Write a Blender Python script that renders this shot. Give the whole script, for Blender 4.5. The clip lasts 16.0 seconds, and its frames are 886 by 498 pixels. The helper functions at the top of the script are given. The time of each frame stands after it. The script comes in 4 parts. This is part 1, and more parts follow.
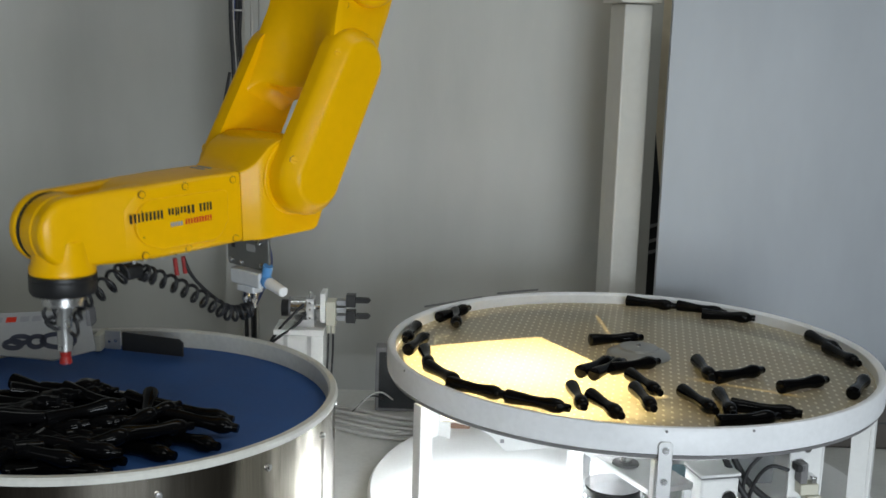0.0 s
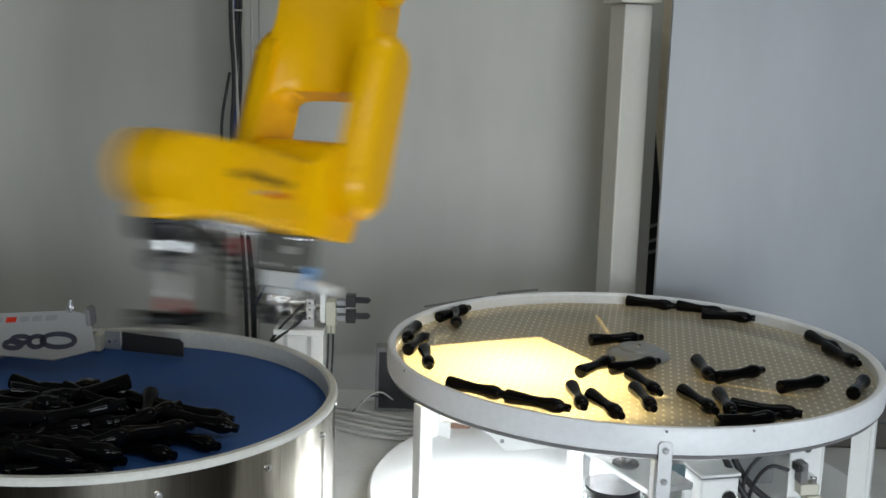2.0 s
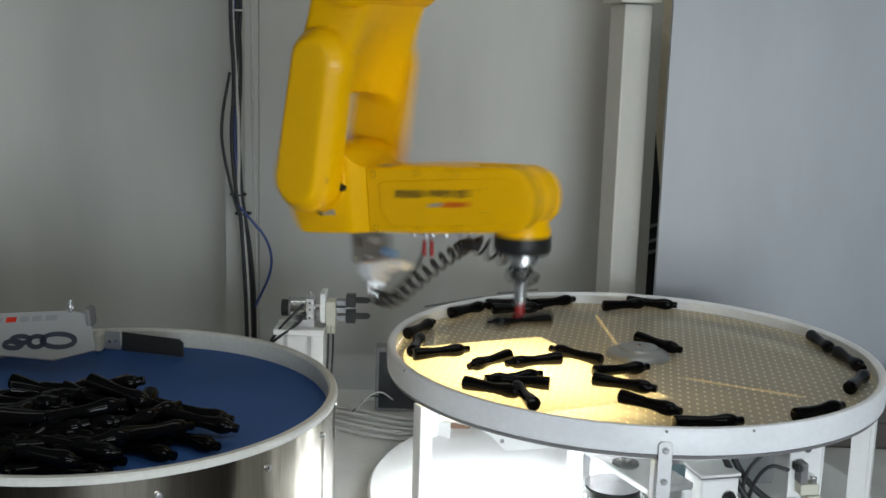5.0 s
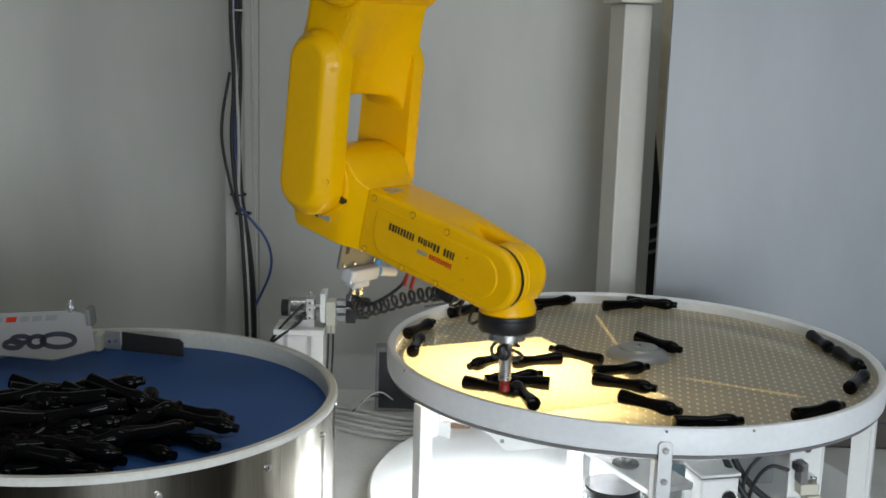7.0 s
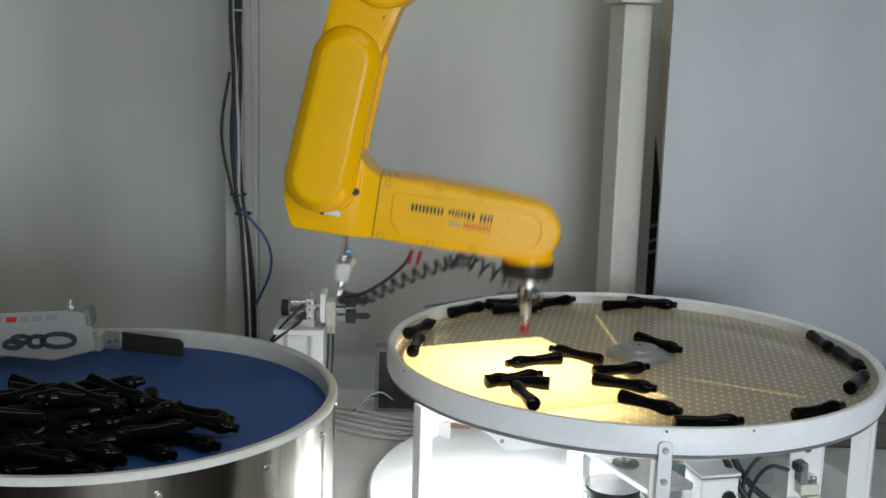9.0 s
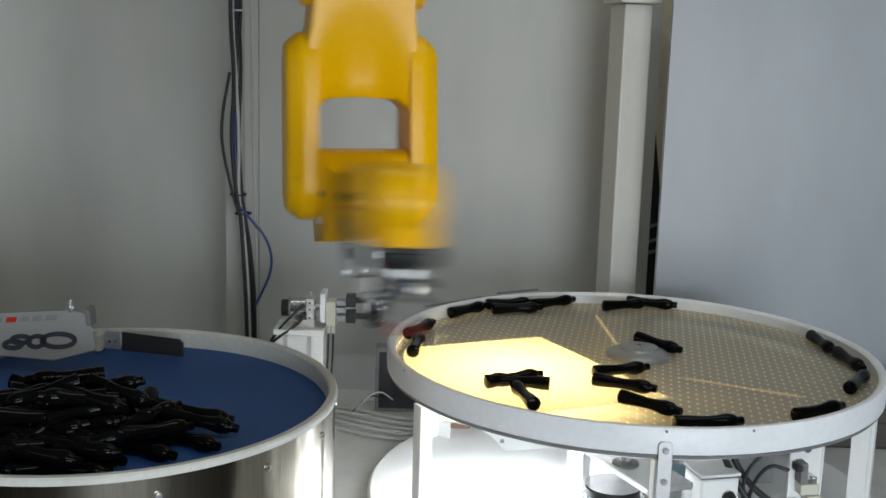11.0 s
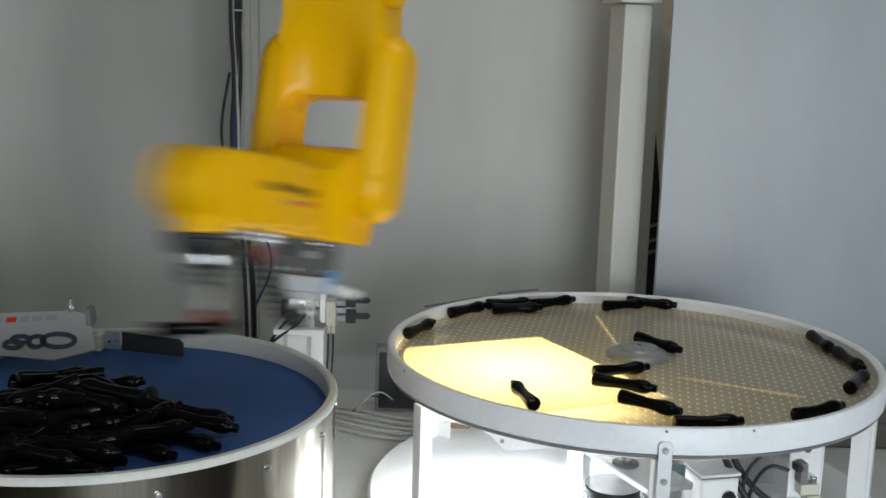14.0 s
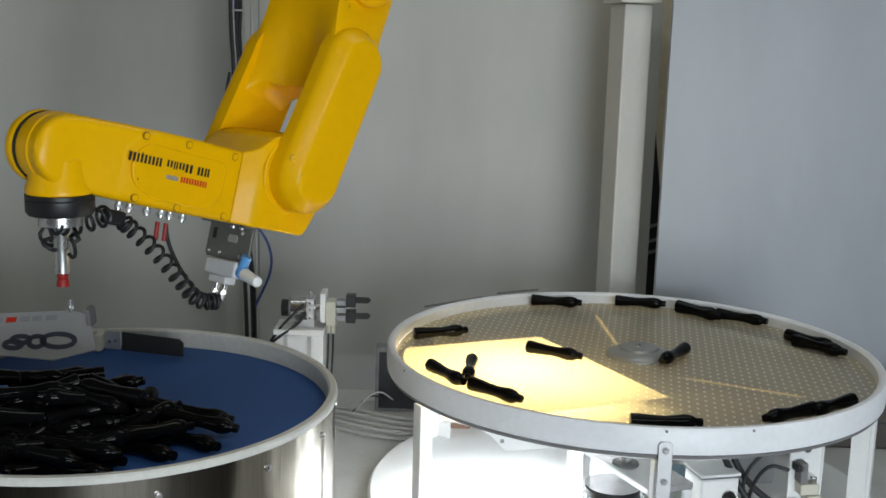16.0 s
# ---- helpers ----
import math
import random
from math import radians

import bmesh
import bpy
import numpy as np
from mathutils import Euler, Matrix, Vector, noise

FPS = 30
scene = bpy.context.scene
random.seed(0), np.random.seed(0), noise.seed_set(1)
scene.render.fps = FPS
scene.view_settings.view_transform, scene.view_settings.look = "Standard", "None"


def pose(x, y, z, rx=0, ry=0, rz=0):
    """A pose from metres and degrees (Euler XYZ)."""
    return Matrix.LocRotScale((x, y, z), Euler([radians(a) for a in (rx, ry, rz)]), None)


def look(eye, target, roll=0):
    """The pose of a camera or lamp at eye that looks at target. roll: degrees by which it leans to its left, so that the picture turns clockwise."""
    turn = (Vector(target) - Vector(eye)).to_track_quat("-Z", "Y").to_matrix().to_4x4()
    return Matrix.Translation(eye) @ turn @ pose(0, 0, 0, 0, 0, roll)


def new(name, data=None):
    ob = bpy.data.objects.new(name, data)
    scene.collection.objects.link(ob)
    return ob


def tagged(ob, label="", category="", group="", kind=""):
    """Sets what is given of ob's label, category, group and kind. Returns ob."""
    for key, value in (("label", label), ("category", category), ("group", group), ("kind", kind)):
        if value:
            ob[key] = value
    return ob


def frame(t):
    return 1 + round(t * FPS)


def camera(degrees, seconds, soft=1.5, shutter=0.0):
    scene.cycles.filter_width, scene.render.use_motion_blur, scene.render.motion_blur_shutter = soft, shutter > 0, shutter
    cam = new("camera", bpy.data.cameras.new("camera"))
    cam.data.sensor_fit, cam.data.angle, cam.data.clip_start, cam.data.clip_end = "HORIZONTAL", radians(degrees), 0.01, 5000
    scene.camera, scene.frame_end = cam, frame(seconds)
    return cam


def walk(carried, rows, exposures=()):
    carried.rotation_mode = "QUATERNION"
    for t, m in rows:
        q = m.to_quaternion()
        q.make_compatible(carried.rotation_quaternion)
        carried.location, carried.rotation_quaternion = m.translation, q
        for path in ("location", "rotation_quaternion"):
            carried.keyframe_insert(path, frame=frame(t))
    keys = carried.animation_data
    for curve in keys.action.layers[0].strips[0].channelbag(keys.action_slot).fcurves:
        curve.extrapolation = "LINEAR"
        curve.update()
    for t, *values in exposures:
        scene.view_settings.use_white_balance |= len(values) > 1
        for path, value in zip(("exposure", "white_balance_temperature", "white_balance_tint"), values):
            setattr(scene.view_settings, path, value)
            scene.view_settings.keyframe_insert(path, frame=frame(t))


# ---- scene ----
cam = camera(42.82, 16.0, soft=1.6, shutter=0.6)
EYE = (0.0, 0.0, 1.6183)
AIM = (0.0, 0.98254, 1.4322)
walk(cam, [(0.0, look(EYE, AIM, 1.695)), (16.0, look(EYE, AIM, 1.695))])

# ---------------------------------------------------------------- light
world = bpy.data.worlds.new("world")
scene.world = world
world.use_nodes = True
wn = world.node_tree.nodes
sky = wn.new("ShaderNodeTexSky")
sky.sky_type, sky.sun_disc = "NISHITA", False
sky.sun_elevation, sky.sun_rotation = radians(35), radians(150)
world.node_tree.links.new(sky.outputs["Color"], wn["Background"].inputs["Color"])
wn["Background"].inputs["Strength"].default_value = 0.1


def area_lamp(name, eye, target, sx, sy, power, colour):
    data = bpy.data.lights.new(name, "AREA")
    data.shape, data.size, data.size_y, data.energy, data.color = "RECTANGLE", sx, sy, power, colour
    ob = new(name, data)
    ob.matrix_world = look(eye, target)
    return ob


# unseen lamps: added daylight fill from both sides, two rows of hall tubes
area_lamp("side_fill_daylight", (1.4, -2.35, 1.15), (0.35, 2.0, 0.95), 2.4, 1.4, 108, (0.83, 0.925, 1.0))
area_lamp("hall_tubes", (0.45, 1.75, 3.2), (0.45, 1.75, 0.0), 2.4, 0.5, 11, (0.95, 1.0, 0.97))
area_lamp("hall_tubes", (0.7, -1.3, 3.1), (0.7, -1.2, 0.0), 2.4, 0.5, 33, (0.95, 1.0, 0.97))
area_lamp("side_fill_daylight", (-3.2, -0.9, 2.3), (-0.3, 2.2, 1.5), 2.0, 1.2, 5, (0.92, 0.97, 1.0))
scene.view_settings.exposure = 0.0


# ---------------------------------------------------------------- materials
def mat(name, colour, rough=0.5, metal=0.0, vary=0.12, scale=8.0, bump=0.0, bump_scale=200.0, coat=0.0, stretch=None, rough_vary=0.08, fine_mix=0.35):
    m = bpy.data.materials.new(name)
    m.use_nodes = True
    n, l = m.node_tree.nodes, m.node_tree.links
    b = n["Principled BSDF"]
    tc = n.new("ShaderNodeTexCoord")
    mp = n.new("ShaderNodeMapping")
    if stretch:
        mp.inputs["Scale"].default_value = stretch
    l.new(tc.outputs["Object"], mp.inputs["Vector"])
    big = n.new("ShaderNodeTexNoise")
    big.inputs["Scale"].default_value, big.inputs["Detail"].default_value = scale, 5
    l.new(mp.outputs["Vector"], big.inputs["Vector"])
    fine = n.new("ShaderNodeTexNoise")
    fine.inputs["Scale"].default_value, fine.inputs["Detail"].default_value = scale * 14, 3
    l.new(mp.outputs["Vector"], fine.inputs["Vector"])
    mix = n.new("ShaderNodeMix")
    mix.inputs[0].default_value = fine_mix
    l.new(big.outputs["Fac"], mix.inputs[2])
    l.new(fine.outputs["Fac"], mix.inputs[3])
    ramp = n.new("ShaderNodeValToRGB")
    ramp.color_ramp.elements[0].position, ramp.color_ramp.elements[1].position = 0.3, 0.7
    ramp.color_ramp.elements[0].color = (*[c * (1 - vary) for c in colour], 1)
    ramp.color_ramp.elements[1].color = (*[min(1, c * (1 + vary)) for c in colour], 1)
    l.new(mix.outputs[0], ramp.inputs["Fac"])
    l.new(ramp.outputs["Color"], b.inputs["Base Color"])
    rr = n.new("ShaderNodeMapRange")
    rr.inputs["To Min"].default_value, rr.inputs["To Max"].default_value = max(0.02, rough - rough_vary), min(1, rough + rough_vary)
    l.new(big.outputs["Fac"], rr.inputs["Value"])
    l.new(rr.outputs["Result"], b.inputs["Roughness"])
    b.inputs["Metallic"].default_value = metal
    b.inputs["Coat Weight"].default_value = coat
    if bump:
        bt = n.new("ShaderNodeTexNoise")
        bt.inputs["Scale"].default_value = bump_scale
        l.new(mp.outputs["Vector"], bt.inputs["Vector"])
        bp = n.new("ShaderNodeBump")
        bp.inputs["Strength"].default_value, bp.inputs["Distance"].default_value = bump, 0.002
        l.new(bt.outputs["Fac"], bp.inputs["Height"])
        l.new(bp.outputs["Normal"], b.inputs["Normal"])
    return m


def glow(name, colour, power):
    m = bpy.data.materials.new(name)
    m.use_nodes = True
    b = m.node_tree.nodes["Principled BSDF"]
    b.inputs["Base Color"].default_value = (0.8, 0.8, 0.8, 1)
    b.inputs["Emission Color"].default_value = (*colour, 1)
    b.inputs["Emission Strength"].default_value = power
    return m


YELLOW = mat("yellow_enamel", (0.88, 0.468, 0.0), 0.32, vary=0.05, scale=5, coat=0.08, bump=0.04, bump_scale=500)
WALL = mat("grey_painted_panel", (0.465, 0.462, 0.432), 0.5, vary=0.15, scale=1.5, bump=0.12, bump_scale=60, stretch=(1.7, 1, 0.45), fine_mix=0.07)
PANEL = mat("blue_grey_panel", (0.315, 0.336, 0.365), 0.38, vary=0.17, scale=1.7, bump=0.08, bump_scale=50, stretch=(1.6, 1, 0.5), fine_mix=0.06)
COLUMN = mat("white_painted_steel", (0.60, 0.59, 0.55), 0.45, vary=0.06, scale=4)
# Colour lifted to stand in for light missing in the panel gap
TAN = mat("tan_board", (0.74, 0.65, 0.49), 0.7, vary=0.12, scale=3)
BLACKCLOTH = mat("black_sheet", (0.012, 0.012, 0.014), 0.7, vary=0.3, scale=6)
# Unseen hall floor and walls kept dark so the drum reflects less light
FLOOR = mat("hall_floor", (0.045, 0.042, 0.038), 0.6, vary=0.15, scale=2)
HALL = mat("hall_plaster", (0.22, 0.215, 0.20), 0.8, vary=0.06, scale=1.5)
TABLE = mat("aluminium_table", (0.60, 0.60, 0.58), 0.45, metal=0.25, vary=0.12, scale=7, bump=0.05)
RIM = mat("white_polyethylene", (0.84, 0.85, 0.875), 0.42, vary=0.08, scale=7)
# Drum rim plastic, a greyer white than the disc feeder's rim
DRUMRIM = mat("grey_white_polyethylene", (0.68, 0.67, 0.62), 0.5, vary=0.14, scale=9)
SEAL = mat("dark_grey_seal", (0.19, 0.185, 0.19), 0.6, vary=0.15, scale=20)
BLUE = mat("blue_rubber_mat", (0.027, 0.098, 0.315), 0.7, vary=0.14, scale=14, bump=0.15, bump_scale=900)
# Brown tint and upright streaks paint dark reflections into the drum's colour
STEEL = mat("polished_steel_drum", (0.40, 0.365, 0.31), 0.13, metal=1.0, vary=0.34, scale=5, stretch=(5, 5, 0.2), rough_vary=0.06)
CHROME = mat("bright_steel", (0.66, 0.66, 0.66), 0.22, metal=1.0, vary=0.06, scale=30)
ALU = mat("anodised_aluminium", (0.60, 0.60, 0.60), 0.4, metal=0.8, vary=0.08, scale=20)
GREYPLATE = mat("grey_cast_plate", (0.34, 0.35, 0.36), 0.5, metal=0.3, vary=0.1, scale=16)
# White sign greyed in its colour for the shade it stands in
SIGN = mat("shade_greyed_sign", (0.37, 0.37, 0.37), 0.5, vary=0.06, scale=12)
TOOLSTEEL = mat("satin_tool_steel", (0.58, 0.58, 0.57), 0.28, metal=0.85, vary=0.06, scale=40)
WHITE = mat("white_powder_coat", (0.82, 0.82, 0.81), 0.5, vary=0.05, scale=9)
BLACK = mat("black_plastic", (0.012, 0.012, 0.013), 0.42, vary=0.25, scale=30)
CABLE = mat("black_cable", (0.014, 0.014, 0.016), 0.5, vary=0.3, scale=40)
BLUECABLE = mat("blue_cable", (0.025, 0.05, 0.18), 0.45, vary=0.2, scale=40)
YELLOW.node_tree.nodes["Principled BSDF"].inputs["Specular IOR Level"].default_value = 0.2
GREYCABLE = mat("grey_cable", (0.42, 0.41, 0.39), 0.5, vary=0.12, scale=40)
RED = mat("red_rubber", (0.30, 0.014, 0.011), 0.5, vary=0.15, scale=60)
# Dark ochre that paints the shadow round the bolt heads
BOLTSHADE = mat("ochre_bolt_shade", (0.30, 0.15, 0.004), 0.6, vary=0.15, scale=60)
REDINK = mat("red_ink", (0.60, 0.03, 0.008), 0.5, vary=0.05, scale=60)
BLACKINK = mat("black_ink", (0.02, 0.018, 0.012), 0.5, vary=0.1, scale=60)
NAVYINK = mat("navy_ink", (0.05, 0.055, 0.08), 0.5, vary=0.1, scale=60)
GREYINK = mat("grey_ink", (0.30, 0.30, 0.31), 0.5, vary=0.1, scale=60)
HANDLE = mat("glossy_black_moulding", (0.0028, 0.0028, 0.0031), 0.085, vary=0.3, scale=40, rough_vary=0.03)
HANDLE.node_tree.nodes["Principled BSDF"].inputs["Specular IOR Level"].default_value = 0.12
HUB = mat("grey_hub", (0.33, 0.335, 0.33), 0.35, metal=0.4, vary=0.06, scale=30)
VALVEBLUE = mat("light_blue_fitting", (0.10, 0.30, 0.62), 0.4, vary=0.08, scale=60)
IVORY = mat("ivory_plastic", (0.62, 0.60, 0.50), 0.45, vary=0.05, scale=30)
SCREEN = mat("dark_screen", (0.02, 0.022, 0.024), 0.25, vary=0.1, scale=10)
LIGHTBOX = glow("backlight_diffuser", (1.0, 0.90, 0.66), 5.0)
_n, _l = LIGHTBOX.node_tree.nodes, LIGHTBOX.node_tree.links
_tc, _mp, _gr, _mr = _n.new("ShaderNodeTexCoord"), _n.new("ShaderNodeMapping"), _n.new("ShaderNodeTexGradient"), _n.new("ShaderNodeMapRange")
_mp.inputs["Location"].default_value, _mp.inputs["Scale"].default_value = (0.82, 0.29, 0.12), (4.1, 4.1, 4.1)
_gr.gradient_type = "SPHERICAL"
_mr.inputs["From Max"].default_value, _mr.inputs["To Min"].default_value, _mr.inputs["To Max"].default_value = 0.85, 2.1, 9.0
_l.new(_tc.outputs["Object"], _mp.inputs["Vector"])
_l.new(_mp.outputs["Vector"], _gr.inputs["Vector"])
_l.new(_gr.outputs["Fac"], _mr.inputs["Value"])
_l.new(_mr.outputs["Result"], _n["Principled BSDF"].inputs["Emission Strength"])
LEAKGLOW = glow("backlight_leak", (1.0, 0.80, 0.42), 0.9)


def disc_material():
    """Translucent ribbed feeder mat with a grid of pale studs."""
    m = bpy.data.materials.new("translucent_studded_mat")
    m.use_nodes = True
    n, l = m.node_tree.nodes, m.node_tree.links
    b = n["Principled BSDF"]
    tc = n.new("ShaderNodeTexCoord")
    mp = n.new("ShaderNodeMapping")
    mp.inputs["Scale"].default_value = (80, 40, 1)
    mp.inputs["Rotation"].default_value = (0, 0, radians(20))
    l.new(tc.outputs["Object"], mp.inputs["Vector"])
    fr = n.new("ShaderNodeVectorMath")
    fr.operation = "FRACTION"
    l.new(mp.outputs["Vector"], fr.inputs[0])
    sub = n.new("ShaderNodeVectorMath")
    sub.operation = "SUBTRACT"
    sub.inputs[1].default_value = (0.5, 0.5, 0)
    l.new(fr.outputs[0], sub.inputs[0])
    flat = n.new("ShaderNodeVectorMath")
    flat.operation = "MULTIPLY"
    flat.inputs[1].default_value = (1, 1, 0)
    l.new(sub.outputs[0], flat.inputs[0])
    ln = n.new("ShaderNodeVectorMath")
    ln.operation = "LENGTH"
    l.new(flat.outputs[0], ln.inputs[0])
    dot = n.new("ShaderNodeMapRange")
    dot.inputs["From Min"].default_value, dot.inputs["From Max"].default_value = 0.20, 0.13
    l.new(ln.outputs["Value"], dot.inputs["Value"])
    noise_ = n.new("ShaderNodeTexNoise")
    noise_.inputs["Scale"].default_value = 6
    l.new(tc.outputs["Object"], noise_.inputs["Vector"])
    ramp = n.new("ShaderNodeValToRGB")
    ramp.color_ramp.elements[0].color, ramp.color_ramp.elements[1].color = (0.36, 0.34, 0.28, 1), (0.45, 0.425, 0.35, 1)
    l.new(noise_.outputs["Fac"], ramp.inputs["Fac"])
    mix = n.new("ShaderNodeMix")
    mix.data_type = "RGBA"
    mix.inputs[7].default_value = (0.95, 0.92, 0.80, 1)
    l.new(dot.outputs["Result"], mix.inputs[0])
    l.new(ramp.outputs["Color"], mix.inputs[6])
    l.new(mix.outputs[2], b.inputs["Base Color"])
    b.inputs["Roughness"].default_value = 0.32
    tr = n.new("ShaderNodeBsdfTransparent")
    tr.inputs["Color"].default_value = (1.0, 0.80, 0.40, 1)
    ms = n.new("ShaderNodeMixShader")
    ms.inputs["Fac"].default_value = 0.28
    l.new(b.outputs["BSDF"], ms.inputs[1])
    l.new(tr.outputs["BSDF"], ms.inputs[2])
    l.new(ms.outputs["Shader"], n["Material Output"].inputs["Surface"])
    return m


DISC = disc_material()


# ---------------------------------------------------------------- mesh helpers
def finish(bm, me, smooth=35):
    bmesh.ops.recalc_face_normals(bm, faces=bm.faces)
    for f in bm.faces:
        f.smooth = True
    bm.to_mesh(me)
    bm.free()
    me.set_sharp_from_angle(angle=radians(smooth))


def part(name, bm, material, parent=None, label="", m=None, bevel=0.0, smooth=35):
    me = bpy.data.meshes.new(name)
    finish(bm, me, smooth)
    me.materials.append(material)
    ob = new(name, me)
    if parent is not None:
        ob.parent = parent
    if m is not None:
        ob.matrix_basis = m
    if label:
        ob["label"] = label
    if bevel:
        mod = ob.modifiers.new("bevel", "BEVEL")
        mod.width, mod.segments, mod.limit_method, mod.angle_limit = bevel, 3, "ANGLE", radians(30)
    return ob


def thing(name, x, y, z, label, category, group="", rz=0.0):
    ob = new(name)
    ob.empty_display_size = 0.05
    ob.matrix_basis = pose(x, y, z, 0, 0, rz)
    return tagged(ob, label, category, group)


def box(x0, x1, y0, y1, z0, z1, bm=None):
    bm = bm or bmesh.new()
    m = Matrix.Translation(((x0 + x1) / 2, (y0 + y1) / 2, (z0 + z1) / 2)) @ Matrix.Diagonal((x1 - x0, y1 - y0, z1 - z0, 1))
    bmesh.ops.create_cube(bm, size=1, matrix=m)
    return bm


def rod(a, b, r, r2=None, seg=24, bm=None):
    bm = bm or bmesh.new()
    a, b = Vector(a), Vector(b)
    d = b - a
    m = Matrix.Translation((a + b) / 2) @ d.to_track_quat("Z", "Y").to_matrix().to_4x4()
    bmesh.ops.create_cone(bm, cap_ends=True, segments=seg, radius1=r, radius2=r if r2 is None else r2, depth=d.length, matrix=m)
    return bm


def lathe(profile, seg=96, close=True, axis="Z"):
    """Turn (radius, height) pairs about an axis; close joins the last pair to the first."""
    bm = bmesh.new()
    rings = []
    for r, h in profile:
        ring = []
        if r < 1e-6:
            ring = [bm.verts.new((0, 0, h))]
        else:
            ring = [bm.verts.new((r * math.cos(2 * math.pi * i / seg), r * math.sin(2 * math.pi * i / seg), h)) for i in range(seg)]
        rings.append(ring)
    pairs = list(zip(rings, rings[1:])) + ([(rings[-1], rings[0])] if close else [])
    for a, b in pairs:
        for i in range(seg):
            j = (i + 1) % seg
            vs = [a[i % len(a)], a[j % len(a)], b[j % len(b)], b[i % len(b)]]
            vs = [v for k, v in enumerate(vs) if v not in vs[:k]]
            if len(vs) > 2:
                bm.faces.new(vs)
    if axis == "X":
        bmesh.ops.rotate(bm, verts=bm.verts, cent=(0, 0, 0), matrix=Matrix.Rotation(radians(90), 3, "Y"))
    return bm


def slab(outline, y0, y1, bm=None):
    """An outline of (x, z) pairs, pushed from y0 to y1."""
    bm = bm or bmesh.new()
    a = [bm.verts.new((x, y0, z)) for x, z in outline]
    b = [bm.verts.new((x, y1, z)) for x, z in outline]
    bm.faces.new(a)
    bm.faces.new(b[::-1])
    for i in range(len(a)):
        j = (i + 1) % len(a)
        bm.faces.new((a[i], b[i], b[j], a[j]))
    return bm


def arc(cx, cz, r, a0, a1, n=14):
    return [(cx + r * math.cos(radians(a0 + (a1 - a0) * i / n)), cz + r * math.sin(radians(a0 + (a1 - a0) * i / n))) for i in range(n + 1)]


def hose(points, r, name, material, parent=None, label="", seg=8, smooth_path=True):
    """A round cable along a path, as a mesh."""
    pts = [Vector(p) for p in points]
    if smooth_path:
        for _ in range(3):
            q = [pts[0]]
            for a, b in zip(pts, pts[1:]):
                q += [a * 0.75 + b * 0.25, a * 0.25 + b * 0.75]
            pts = q + [pts[-1]]
    bm = bmesh.new()
    rings = []
    side = None
    for i, p in enumerate(pts):
        t = (pts[min(i + 1, len(pts) - 1)] - pts[max(i - 1, 0)]).normalized()
        if side is None:
            side = t.orthogonal().normalized()
        side = (side - t * side.dot(t)).normalized()
        other = t.cross(side)
        rings.append([bm.verts.new(p + (side * math.cos(2 * math.pi * k / seg) + other * math.sin(2 * math.pi * k / seg)) * r) for k in range(seg)])
    for a, b in zip(rings, rings[1:]):
        for k in range(seg):
            bm.faces.new((a[k], a[(k + 1) % seg], b[(k + 1) % seg], b[k]))
    bm.faces.new(rings[0])
    bm.faces.new(rings[-1])
    return part(name, bm, material, parent, label, smooth=80)


def coil(points, turns, radius, start=0.0):
    """Points of a spiral wound along a path."""
    pts = [Vector(p) for p in points]
    for _ in range(3):
        q = [pts[0]]
        for a, b in zip(pts, pts[1:]):
            q += [a * 0.75 + b * 0.25, a * 0.25 + b * 0.75]
        pts = q + [pts[-1]]
    out, n = [], turns * 14
    for i in range(n + 1):
        u = i / n * (len(pts) - 1)
        k = min(int(u), len(pts) - 2)
        p = pts[k].lerp(pts[k + 1], u - k)
        t = (pts[k + 1] - pts[k]).normalized()
        side = Vector((0, 1, 0))
        side = (side - t * side.dot(t)).normalized()
        other = t.cross(side)
        a = 2 * math.pi * i / 14 + start
        out.append(p + (side * math.cos(a) + other * math.sin(a)) * radius)
    return out


def structure(name, bm, material, label, bevel=0.0):
    return tagged(part(name, bm, material, bevel=bevel), label, kind="structure")


# ---------------------------------------------------------------- the hall and the cell
RIM_Z = 1.09
TABLE_Z = 0.80
structure("floor", box(-5, 5, -4, 5.2, -0.1, 0), FLOOR, "dark unseen hall floor")
structure("ceiling", box(-5, 5, -4, 5.2, 3.3, 3.4), HALL, "plain unseen grey hall ceiling")
# Unseen panel added overhead to shade the drum side; the hanger ends at it
structure("unseen_shade_roof", box(-2.2, -0.02, 0.7, 1.905, 2.5, 2.52), WALL, "unseen grey roof panel added for shade, robot hanger below")
# Unseen side panel added to keep the left lamp's light off the heap
structure("unseen_shade_panel", box(-1.17, -1.15, 0.9, 2.85, 0.02, 1.62), WALL, "unseen grey side panel added to shade the heap")
structure("wall_west", box(-5.1, -5, -4, 5.2, 0, 3.4), HALL, "plain unseen grey hall wall")
structure("wall_north", box(-5.1, 5.1, 5.2, 5.3, 0, 3.4), TAN, "tan hall wall behind the cell panels")
structure("wall_south", box(-5.1, 5.1, -4.1, -4, 0, 3.4), HALL, "plain unseen grey hall wall")
structure("wall_east", box(5, 5.1, -4, 5.2, 0, 3.4), HALL, "plain unseen grey hall wall")
structure("cell_panel_west", box(-2.2, -0.476, 2.86, 2.88, 0.02, 3.2), WALL, "smudged grey painted cell panel")
structure("cell_panel_middle", box(-0.475, 0.53, 2.87, 2.89, 0.02, 3.2), WALL, "smudged grey painted cell panel")
structure("gap_board", box(0.40, 0.95, 2.955, 2.97, 0.02, 3.2), TAN, "tan board behind the gap between panels")
structure("cell_panel_east", box(0.477, 2.6, 2.47, 2.49, 0.02, 1.78), PANEL, "blue-grey painted cell panel")
